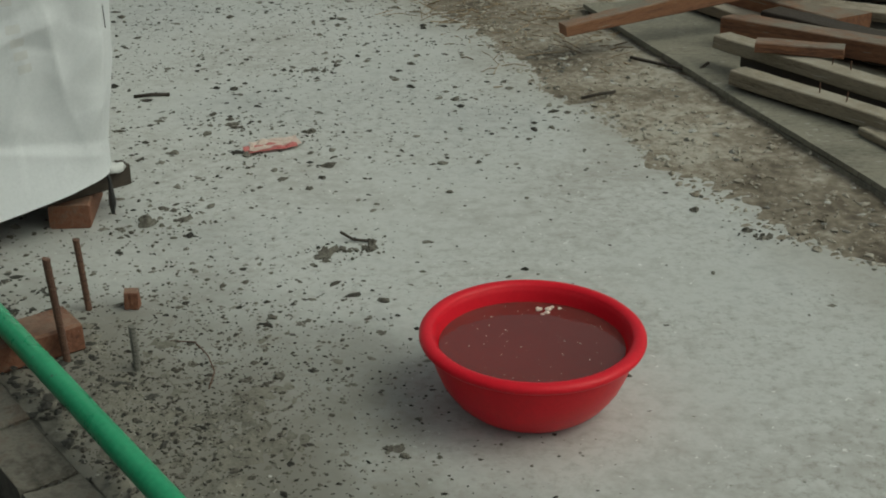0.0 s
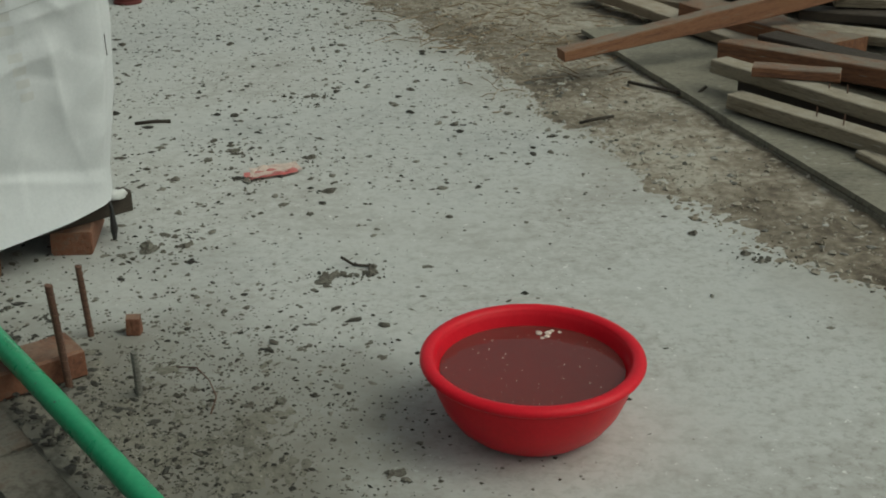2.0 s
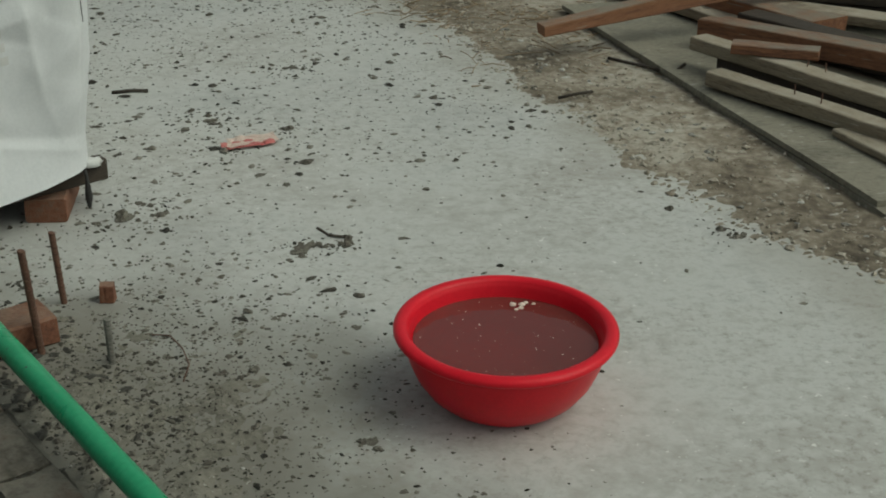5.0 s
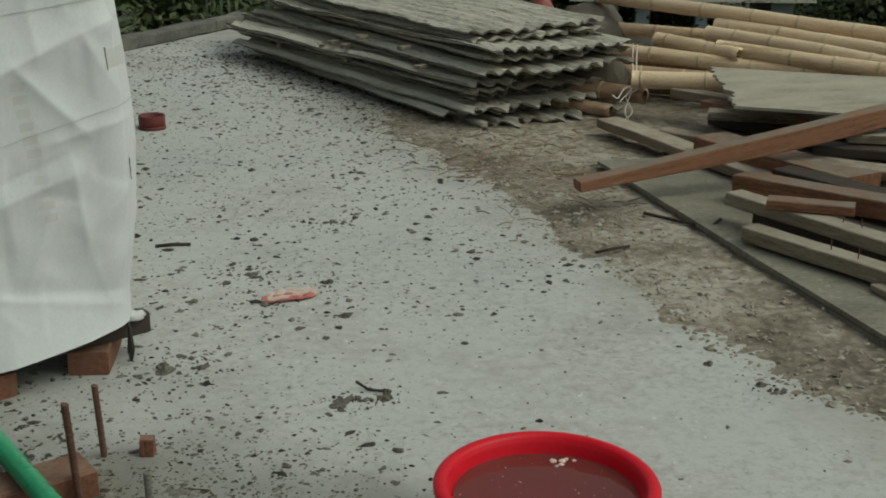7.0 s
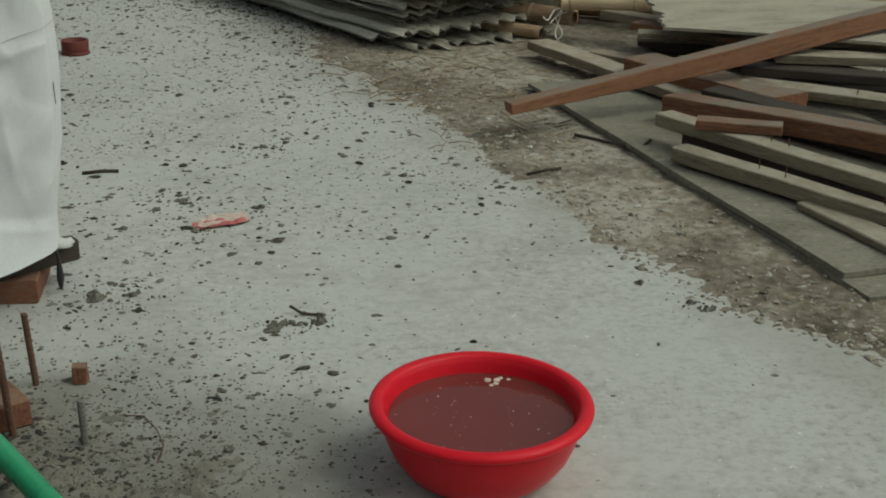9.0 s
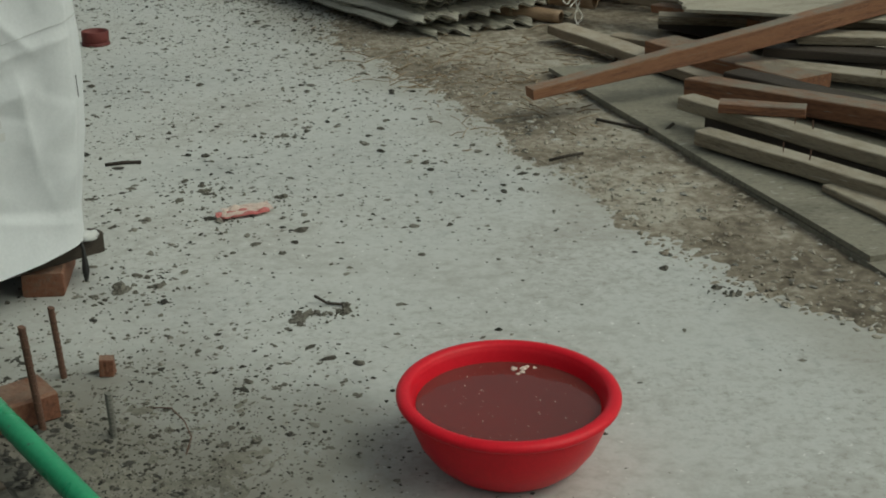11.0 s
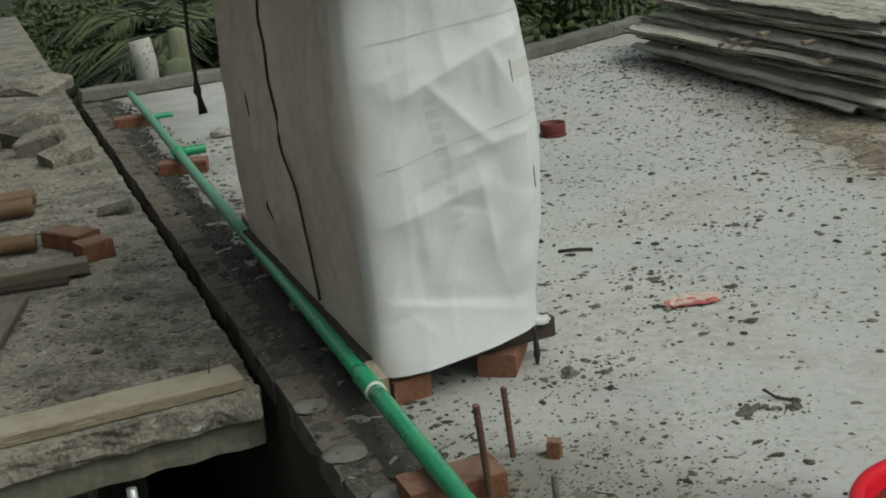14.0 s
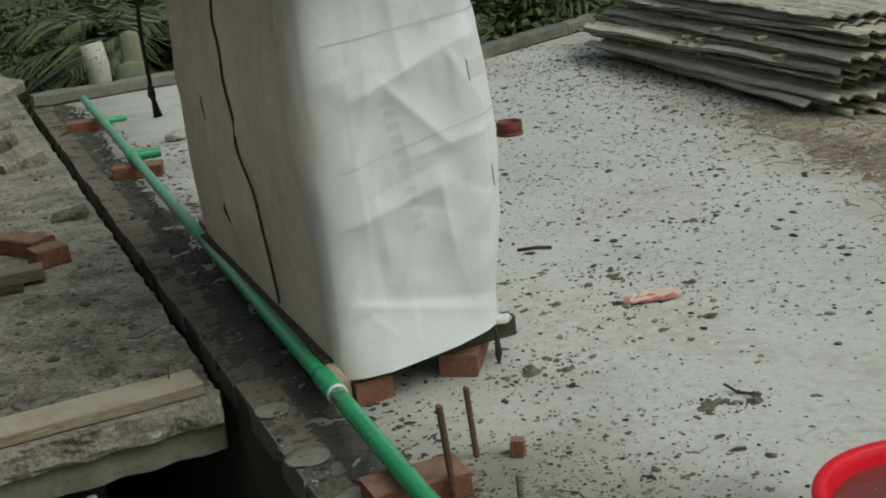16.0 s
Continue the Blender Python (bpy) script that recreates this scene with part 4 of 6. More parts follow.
# tie at the sill's end
tie = b0 - ALONG_F * 0.085 - OUT_F * 0.02
tail = b0 - ALONG_F * 0.05
part("cloth_tail", rock(0.034, 0.8, 3.7, 8, 12, 0.5), PATCH, cage, "white cloth end knotted over the sill", smooth=True, m=pose(tail.x, tail.y, 0.118, 0, 0, angle_of(ALONG_F)) @ Matrix.Diagonal((1.0, 0.8, 0.9, 1)))
part("tie_cord", tube([(tie.x, tie.y, 0.14) , (tie.x + OUT_F.x * 0.035, tie.y + OUT_F.y * 0.035, 0.15), (tie.x + OUT_F.x * 0.055, tie.y + OUT_F.y * 0.055, 0.11), (tie.x + OUT_F.x * 0.056, tie.y + OUT_F.y * 0.056, 0.05), (tie.x + OUT_F.x * 0.053, tie.y + OUT_F.y * 0.053, 0.015)], lambda s: 0.005 + 0.006 * (0.6 < s < 0.9), 8), BLACK, cage, "black cord tied round the sill", smooth=True)
# roof sheet with its waves
rv, rf = [], []
NX, NY = 90, 8
for i in range(NX + 1):
    for j in range(NY + 1):
        u, d = -0.10 + (WIDE + 0.18) * i / NX, -0.11 + (DEEP + 0.25) * j / NY
        p = FL + ALONG_F * u + D * d
        rv.append((p.x, p.y, TALL + 0.03 + 0.03 * u + 0.009 * math.cos(2 * math.pi * (u + 0.1) / 0.076) - 0.01 * d + wob((u, d, 0), 4, 0.01)))
for i in range(NX):
    for j in range(NY):
        a = i * (NY + 1) + j
        rf.append((a, a + NY + 1, a + NY + 2, a + 1))
roof = part("roof_sheet", (rv, rf), TIN, cage, "corrugated galvanised roof sheet", smooth=True)
sol = roof.modifiers.new("thick", "SOLIDIFY")
sol.thickness = 0.0015
lining = [FL + ALONG_F * 0.03 + D * 0.03, FR - ALONG_F * 0.05 + D * 0.03, BR, BL + ALONG_F * 0.03]
part("top_board", slab_shape([tuple(p[:2]) for p in lining], TALL + 0.016, 0.03), DARK_WOOD, cage, "dark board under the roof sheet")
# cord hanging from the roof's side
cp = FL + D * 1.66 - E_N * 0.12
part("hanging_cord", tube([(cp.x + 0.004 * math.sin(i), cp.y, TALL + 0.03 - 0.078 * i) for i in range(8)], 0.008, 8), BLACK, cage, "thick black cord hanging from the roof", smooth=True)
part("cord_knot", tube([(cp.x, cp.y, 0.74), (cp.x, cp.y, 0.70), (cp.x + 0.004, cp.y, 0.68), (cp.x + 0.012, cp.y, 0.615)], lambda s: (0.009, 0.017, 0.009, 0.019)[min(3, int(s * 3.01))], 8), BLACK, cage, "frayed knot of black cord", smooth=True)

# ---- bricks ----
def brick(x, y, turn, sx=0.24, sy=0.115, sz=0.07, z=0.0, label="worn red clay brick lying on the cement", seed=None):
    seed = x * 7 + y if seed is None else seed
    return tagged(part("brick", block(sx, sy, sz, seed), BRICK, m=pose(x, y, z, 0, 0, turn)), label, "brick", "loose bricks")


brick(-1.048, 3.405, 96, label="red clay brick propping the cage's sill")
brick(-1.312, 3.185, 135, label="dark red brick propping the cage's corner")
brick(-2.15, 4.33, 70, label="red brick under the cage's far end")
brick(-1.75, 4.72, 70, label="red brick under the cage's far end")
brick(-0.95, 2.555, 37.5, label="red brick with mortar crust under the green pipe")
brick(-3.43, 5.86, 20, 0.25, label="red brick under the pipe's branch")
brick(-4.46, 7.12, 30, label="red brick under the pipe's far end")
tagged(part("brick_piece", block(0.036, 0.032, 0.046, 3.3, 0.003, 0.002), BRICK, m=pose(-0.757, 2.80, 0, 0, 0, 4)), "small upright red brick piece", "brick", "loose bricks")
brick(-3.28, 4.56, -18, 0.25, 0.12, 0.075, 0.0, "red brick lying on the old slab")
brick(-3.07, 4.40, 55, 0.14, 0.115, 0.08, 0.0, "broken half brick on the old slab")

# ---- green pipe ----
P0, PD = Vector((-0.953, 2.494, 0.102)), Vector((-0.595, 0.8037, 0))
pipe = holder("green_pipe", "long green plastic water pipe lying on bricks", "pipe")


def on_pipe(s, dz=0.0):
    return P0 + PD * s + Vector((0, 0, dz + 0.004 * math.sin(s * 1.4)))


part("tube", tube([on_pipe(-1.3 + 0.1435 * i) for i in range(14)], 0.025, 20), GREEN, pipe, smooth=True)
part("tube", tube([on_pipe(0.57 + 0.2 * i) for i in range(10)], 0.0245, 20), GREEN, pipe, smooth=True)
part("tube", tube([on_pipe(2.37 + 0.1985 * i) for i in range(22)], 0.0247, 20), GREEN_LIT, pipe, "length beyond the cage, paler in colour for the open light", smooth=True)
part("socket", tube([on_pipe(0.53), on_pipe(0.535), on_pipe(0.66), on_pipe(0.69)], lambda s: (0.027, 0.0295, 0.0295, 0.026)[min(3, int(s * 3.01))], 20), GREEN, pipe, "wider green socket", smooth=True)
part("glue_band", tube([on_pipe(0.522), on_pipe(0.534)], 0.029, 20), WHITE_BAND, pipe, "pale band of glue", smooth=True)
part("collar", tube([on_pipe(4.18), on_pipe(4.19), on_pipe(4.27), on_pipe(4.28)], 0.035, 20), GREEN, pipe, "green collar", smooth=True)
stub = on_pipe(4.24, 0.0)
part("branch", tube([stub + E_N * (0.03 + 0.0068 * i) for i in range(18)], lambda s: 0.024 + 0.004 * (int(s * 17.01) % 2), 14), GREEN, pipe, "ridged green branch stub", smooth=True)
stub2 = on_pipe(5.62, -0.03)
part("branch", tube([stub2 + E_N * (0.02 + 0.02 * i) for i in range(8)], 0.018, 12), GREEN, pipe, "short green branch stub", smooth=True)

# ---- steel bars ----
def rebar(x, y, h, lx, ly, r, label, mat=None):
    ob = holder("steel_bar", label, "steel bar", "steel bars in the roof")
    pts = [(x + lx * i / 24, y + ly * i / 24, -0.02 + (h + 0.02) * i / 24) for i in range(25)]
    part("bar", tube(pts, r, 10), mat or RUST, ob, smooth=True)
    for i in range(2, 25, 2):
        q = Vector(pts[i])
        part("rib", tube([q + Vector((0, 0, -0.0015)), q + Vector((0.001, 0, 0.0015))], r + 0.0012, 8), mat or RUST, ob)
    return ob


rebar(-0.86, 2.787, 0.185, -0.012, 0.0, 0.0078, "rusty steel reinforcing bar standing from cement")
rebar(-0.845, 2.53, 0.25, -0.02, 0.005, 0.0085, "taller rusty steel reinforcing bar leaning slightly")
rebar(-0.678, 2.49, 0.108, -0.004, 0.0, 0.0078, "short cement-crusted steel reinforcing bar", MORTAR)
tagged(part("bent_wire", tube([(-0.63, 2.62, 0.004), (-0.57, 2.60, 0.012), (-0.53, 2.54, 0.01), (-0.50, 2.45, 0.02), (-0.505, 2.40, 0.005)], 0.0016, 6), RUST, smooth=True), "bent rusty wire lying on the rubble", "wire")

# ---- basin ----
basin = holder("basin", "red plastic basin filled with cloudy water", "basin", m=pose(0.187, 2.357, 0.0035, 1.2, 0, 0) @ Matrix.Diagonal((1.018, 1.018, 1.018, 1)))
inside = [(0.0, 0.006), (0.118, 0.008), (0.136, 0.02), (0.16, 0.045), (0.184, 0.092), (0.196, 0.14), (0.1985, 0.152), (0.202, 0.1615), (0.2085, 0.1685)]
outside = [(0.212, 0.15), (0.209, 0.132), (0.2015, 0.1), (0.186, 0.062), (0.164, 0.03), (0.143, 0.011), (0.124, 0.0), (0.112, 0.003), (0.0, 0.003)]
part("bowl", lathe(list(reversed(outside)) , 96), RED_PLASTIC, basin, "glossy red plastic bowl", smooth=True)
part("bowl_lining", lathe(list(reversed(inside)), 96), RED_PLASTIC, basin, "wet red plastic inside", smooth=True)
lip = [(0.217 + 0.0155 * math.cos(radians(a)), 0.159 + 0.0115 * math.sin(radians(a))) for a in range(-150, 211, 18)]
part("rim", lathe(lip, 96), RED_PLASTIC, basin, "thick rolled red rim", smooth=True)
WL = 0.14
wv = [(0.195 * r / 8 * math.cos(2 * math.pi * j / 64), 0.195 * r / 8 * math.sin(2 * math.pi * j / 64), WL) for r in range(1, 9) for j in range(64)]
wf = [tuple(range(64))] + [(r * 64 + j, (r + 1) * 64 + j, (r + 1) * 64 + (j + 1) % 64, r * 64 + (j + 1) % 64) for r in range(7) for j in range(64)]
water = tagged(part("water", (wv, wf), WATER, m=pose(0.187, 2.357, 0), smooth=True), "cloudy still water in the red basin", "water", kind="stuff")
water.visible_shadow = False
for x, y, s in ((0.215, 2.49, 0.009), (0.232, 2.475, 0.007), (0.245, 2.502, 0.006), (0.236, 2.492, 0.008), (0.222, 2.468, 0.005), (0.262, 2.496, 0.005)):
    tagged(part("bread_crumb", rock(s, 0.5, x * 50, 4, 6), CRUMB, m=pose(x - 0.004, y + 0.022, WL - 0.001)), "soaked pale bread crumb floating on water", "crumb", "crumbs in the basin")

def floating_place():
    a, q = rnd(0, 6.28), 0.185 * math.sqrt(random.random())
    return (0.187 + q * math.cos(a), 2.357 + q * math.sin(a), WL)


scatter("floating_specks", 110, floating_place, lambda: rnd(0.0008, 0.0024), CRUMB, "tiny pale specks afloat on the water", 0.3)

# ---- small litter on the cement ----
wrapper = holder("wrapper", "crumpled red and cream snack wrapper lying flat", "wrapper", m=pose(-0.565, 3.955, 0.004, 0, 0, 26))


def foil(x0, x1, y0, y1, seed, lift):
    n = 14
    v = []
    for i in range(n + 1):
        for j in range(n + 1):
            x, y = x0 + (x1 - x0) * i / n, y0 + (y1 - y0) * j / n
            d = noise.voronoi(Vector((x * 22 + seed, y * 22, seed)))[0]
            v.append((x + wob((x, y, 0), 16, 0.022, seed), y + wob((x, y, 1), 16, 0.02, seed), lift + 0.012 * abs(d[1] - d[0])))
    f = [(i * (n + 1) + j, (i + 1) * (n + 1) + j, (i + 1) * (n + 1) + j + 1, i * (n + 1) + j + 1) for i in range(n) for j in range(n)]
    return v, f


part("front_face", foil(-0.085, 0.075, -0.05, 0.01, 2.0, 0.003), WRAP_RED, wrapper, "red printed foil")
part("back_face", foil(-0.07, 0.105, -0.036, 0.05, 5.0, 0.005), WRAP_CREAM, wrapper, "cream and red printed foil")
for x, y, r, fl in ((-0.305, 3.12, 0.04, 0.5), (-0.265, 3.135, 0.02, 0.6), (-0.20, 3.155, 0.026, 0.7), (-0.71, 4.19, 0.032, 0.5), (-0.735, 4.24, 0.02, 0.5), (-0.45, 4.1, 0.02, 0.8), (0.018, 3.56, 0.011, 0.7), (0.366, 4.145, 0.02, 0.5), (0.886, 3.225, 0.024, 0.7), (0.84, 3.27, 0.014, 0.7), (-0.154, 2.668, 0.02, 0.35), (-0.09, 2.172, 0.026, 0.3), (-0.2, 2.43, 0.03, 0.2), (-0.36, 2.46, 0.015, 0.7), (0.4, 4.6, 0.022, 0.7), (-0.83, 3.33, 0.035, 0.6), (-0.73, 3.35, 0.025, 0.5), (-0.79, 3.42, 0.022, 0.5), (-0.9, 3.28, 0.02, 0.5), (0.72, 3.42, 0.016, 0.6), (-0.49, 4.83, 0.03, 0.4), (-0.42, 4.95, 0.02, 0.4), (-0.40, 3.59, 0.012, 0.5), (-1.1, 4.12, 0.02, 0.5), (-0.62, 2.02, 0.03, 0.4), (-0.5, 2.1, 0.026, 0.5), (0.11, 1.98, 0.02, 0.3), (-0.28, 1.98, 0.02, 0.4), (-0.33, 2.72, 0.02, 0.3), (-0.42, 2.36, 0.022, 0.4)):
    clod = holder("clod", "crumbled dark clod of dried dirt on cement", "clod", "clods on the cement", m=pose(x, y, -0.003, 0, 0, x * 400))
    for q in range(1 if r < 0.018 else 8):
        k = r * (0.9 if r < 0.018 else rnd(0.18, 0.5))
        dx, dy = (0, 0) if q == 0 else (random.gauss(0, r * 0.55), random.gauss(0, r * 0.45))
        part("piece", rock(k, fl * rnd(0.8, 1.5), x * 31 + y + q * 3, 6, 9, 0.8), CLOD, clod, m=pose(dx, dy, 0, 0, 0, q * 77))
tagged(part("stone", rock(0.06, 0.6, 9.1, 6, 10, 0.4), GRIT, m=pose(-3.66, 6.74, 0)), "grey stone lying on the far cement", "stone")
tagged(part("twig", tube([(-1.12, 4.48, 0.006), (-1.06, 4.50, 0.008), (-0.995, 4.51, 0.006)], 0.0065, 7), DARK_WOOD, smooth=True), "short dark twig lying on cement", "twig", "twigs")
tagged(part("twig", tube([(-0.28, 3.215, 0.022), (-0.245, 3.2, 0.006), (-0.2, 3.19, 0.006)], 0.004, 6), DARK_WOOD, smooth=True), "short dark twig lying on cement", "twig", "twigs")
tagged(part("twig", tube([(0.735, 4.95, 0.02), (0.85, 4.82, 0.026), (0.955, 4.72, 0.03), (1.0, 4.74, 0.06)], 0.007, 7), DARK_WOOD, smooth=True), "dark crooked twig lying on the soil", "twig", "twigs")
tagged(part("twig", tube([(0.49, 4.42, 0.02), (0.56, 4.44, 0.03), (0.62, 4.50, 0.02)], 0.006, 7), DARK_WOOD, smooth=True), "dark crooked twig lying on the soil", "twig", "twigs")
dish = holder("feeding_dish", "small round dull red feeding dish on cement", "dish", m=pose(-1.6, 6.53, 0))
part("dish_wall", lathe([(0.0, 0.006), (0.06, 0.0), (0.066, 0.004), (0.069, 0.068), (0.066, 0.072), (0.061, 0.069), (0.058, 0.014), (0.0, 0.012)], 36), RED_FADED, dish, smooth=True)
part("foot_ring", lathe([(0.058, 0.0), (0.071, 0.0), (0.072, 0.012), (0.067, 0.016)], 36), RED_FADED, dish, smooth=True)

sv2, sf2 = [], []
for k in range(420):
    x, y = random.gauss(0.4, 0.5), random.gauss(5.75, 0.55)
    if not (float(np.interp(y, B_Y, B_X)) - 0.12 < x < 1.0 and 4.6 < y < 7.2):
        continue
    a, ln, z = rnd(0, 6.28), rnd(0.04, 0.2), max(0.0, soil_height(x, y)) + 0.003
    pts = [(x + math.cos(a) * ln * s, y + math.sin(a) * ln * s, z + 0.01 * math.sin(3 * s + k)) for s in (0, 0.5, 1)]
    v, f = tube(pts, rnd(0.001, 0.0028), 4)
    sv2, sf2 = join((sv2, sf2), (v, f))
tagged(part("straw", (sv2, sf2), STRAW), "dry straw strewn over the soil", "straw", kind="stuff")

# ---- timber pile ----
def timber(name, p0, p1, w, t, mat, label, nails=0, extra=0.0, taper=None, bow=0.0):
    p0, p1 = Vector(p0), Vector(p1)
    p1 = p1 + (p1 - p0).normalized() * extra
    ln = (p1 - p0).length
    ob = holder(name, label, "timber", "timber pile", between(p0, p1))
    body_part = part("plank", bar(ln, w, t, 0.004, max(8, int(ln / 0.08)), 0.003, bow, p0.x * 9 + p0.y, taper), mat, ob)
    for i in range(nails):
        x = ln * rnd(0.12, 0.5)
        y = w * rnd(0.2, 0.8)
        part("nail", tube([(x, y, -0.004), (x + rnd(-0.01, 0.01), y, rnd(0.02, 0.04))], 0.0022, 6), RUST, body_part, "rusty bent nail")
    return ob


def sheet(name, c, along, length, width, thick, z, label, tilt=(0, 0), jag=0.0, skew=0.0, mat=None):
    """A board whose near corner is c, lying along a direction; width to the right of it."""
    a = Vector((along[0], along[1], 0)).normalized()
    r = Vector((a.y, -a.x, 0))
    n = 24
    loop = [(length * i / n, 0) for i in range(n)] + [(length, width * i / n) for i in range(n)] + [(length * (1 - i / n), width) for i in range(n)] + [(0, width * (1 - i / n)) for i in range(n)]
    pts = []
    for k, (s, q) in enumerate(loop):
        j = wob((s * 3, q * 3, k), 3.7, 0.004)
        s2 = s + (abs(wob((s, q * 9, 0), 2.1, 0.3)) * jag + skew * q if s <= 0 else 0)
        pts.append((s2 + j, q + j, 0))
    zf = lambda s, q: tilt[0] * s + tilt[1] * q + wob((s, q, 0), 1.5, 0.006)
    k = len(pts)
    verts = [(c[0] + a.x * s + r.x * q, c[1] + a.y * s + r.y * q, z + zf(s, q)) for s, q, _ in pts]
    verts += [(x, y, zz - thick) for x, y, zz in verts]
    faces = [tuple(reversed(range(k))), tuple(range(k, 2 * k))] + [(i, (i + 1) % k, (i + 1) % k + k, i + k) for i in range(k)]
    return tagged(part(name, (verts, faces), mat or PLY), label, "board", "timber pile")


sheet("plywood_board", (1.345, 3.255), (-0.275, 0.961), 2.3, 1.1, 0.018, 0.022, "grey cement-stained plywood board lowest in the pile")
sheet("plywood_board", (1.312, 3.39), (-0.283, 0.959), 2.44, 1.15, 0.018, 0.043, "grey cement-stained plywood board lying on another")
timber("grey_plank", (1.339, 3.956, 0.07), (1.49, 3.537, 0.07), 0.11, 0.025, GREY_WOOD, "grey plank lying flat on the plywood", 0, 0.5)
timber("grey_plank", (1.022, 4.466, 0.112), (1.551, 3.725, 0.112), 0.085, 0.055, GREY_WOOD, "grey weathered plank with rusty nails", 3, 1.0)
timber("brown_plank", (1.106, 4.675, 0.112), (1.364, 4.247, 0.112), 0.08, 0.05, DARK_WOOD, "brown plank end in the timber pile", 0, 1.2)
timber("grey_plank", (1.012, 4.747, 0.165), (1.594, 3.865, 0.165), 0.09, 0.05, GREY_WOOD, "grey weathered plank with rusty nails", 3, 1.0)
timber("red_plank", (1.107, 4.49, 0.205), (1.378, 4.40, 0.205), 0.08, 0.036, RED_WOOD, "short red-brown board with a rounded end", 0, 0.02)
timber("red_beam", (1.19, 5.1, 0.15), (1.79, 4.245, 0.225), 0.05, 0.03, RED_WOOD, "thin red-brown board beside the long beam", 0, 0.9)
timber("red_beam", (1.1, 5.06, 0.156), (1.705, 4.185, 0.235), 0.075, 0.07, RED_WOOD, "long red-brown timber beam across the pile", 0, 0.9)
# Dark piece put in for the shaded gap between beam and plank.
timber("dark_beam", (1.27, 5.12, 0.165), (1.92, 4.3, 0.165), 0.12, 0.1, DARK_WOOD, "dark timber added for the shaded gap under the red-brown beam", 0, 0.8)
timber("red_beam", (0.478, 4.96, 0.14), (2.16, 5.54, 0.42), 0.075, 0.085, RED_WOOD, "long red-brown beam with a cut wedge end, leaning on the pile", 0, 0.4, lambda s: min(1.0, 0.5 + 1.2 * s))
timber("tan_plank", (0.682, 6.411, 0.10), (1.039, 5.683, 0.10), 0.13, 0.045, TAN_WOOD, "pale tan plank lying on the soil", 0, 0.6)
timber("tan_plank", (0.98, 6.29, 0.07), (1.3, 6.02, 0.07), 0.1, 0.04, TAN_WOOD, "pale short plank end among the timber", 0, 0.3)
timber("red_beam", (1.056, 5.745, 0.16), (1.16, 5.588, 0.16), 0.2, 0.1, RED_WOOD, "red-brown beam end in the pile", 0, 0.7)
timber("grey_plank", (1.179, 6.098, 0.2), (1.558, 6.022, 0.2), 0.12, 0.04, GREY_WOOD, "grey plank lying across the pile", 0, 1.0)
timber("dark_beam", (1.28, 6.62, 0.11), (1.5, 6.36, 0.11), 0.12, 0.08, DARK_WOOD, "dark brown timber under the bamboo", 0, 0.9)
timber("tan_plank", (1.1, 6.768, 0.19), (1.343, 6.526, 0.19), 0.1, 0.05, TAN_WOOD, "tan plank under the bamboo", 0, 0.8)
timber("red_plank", (1.2, 6.4, 0.2), (1.4, 6.2, 0.2), 0.1, 0.04, RED_WOOD, "red-brown plank end under the broken board", 0, 0.5)
for p0, p1, m_, lab in (((1.467, 5.284, 0.16), (1.986, 4.954, 0.16), GREY_WOOD, "grey plank in the stacked pile"), ((1.501, 5.387, 0.205), (2.053, 5.176, 0.205), DARK_WOOD, "dark brown plank in the stacked pile"), ((1.655, 5.404, 0.25), (2.085, 5.334, 0.25), GREY_WOOD, "grey plank high in the stacked pile"), ((1.55, 5.55, 0.12), (2.2, 5.2, 0.12), DARK_WOOD, "dark plank low in the stacked pile"), ((1.75, 5.62, 0.285), (2.4, 5.5, 0.285), GREY_WOOD, "grey plank on top of the stack")):
    timber("stacked_plank", p0, p1, 0.13, 0.04, m_, lab, 1, 0.8)
sheet("broken_board", (1.255, 5.88), (0.88, -0.47), 1.5, -0.75, 0.014, 0.275, "pale tan broken board with a splintered end", (0.03, -0.07), 0.4, 0.5, OLD_BOARD)

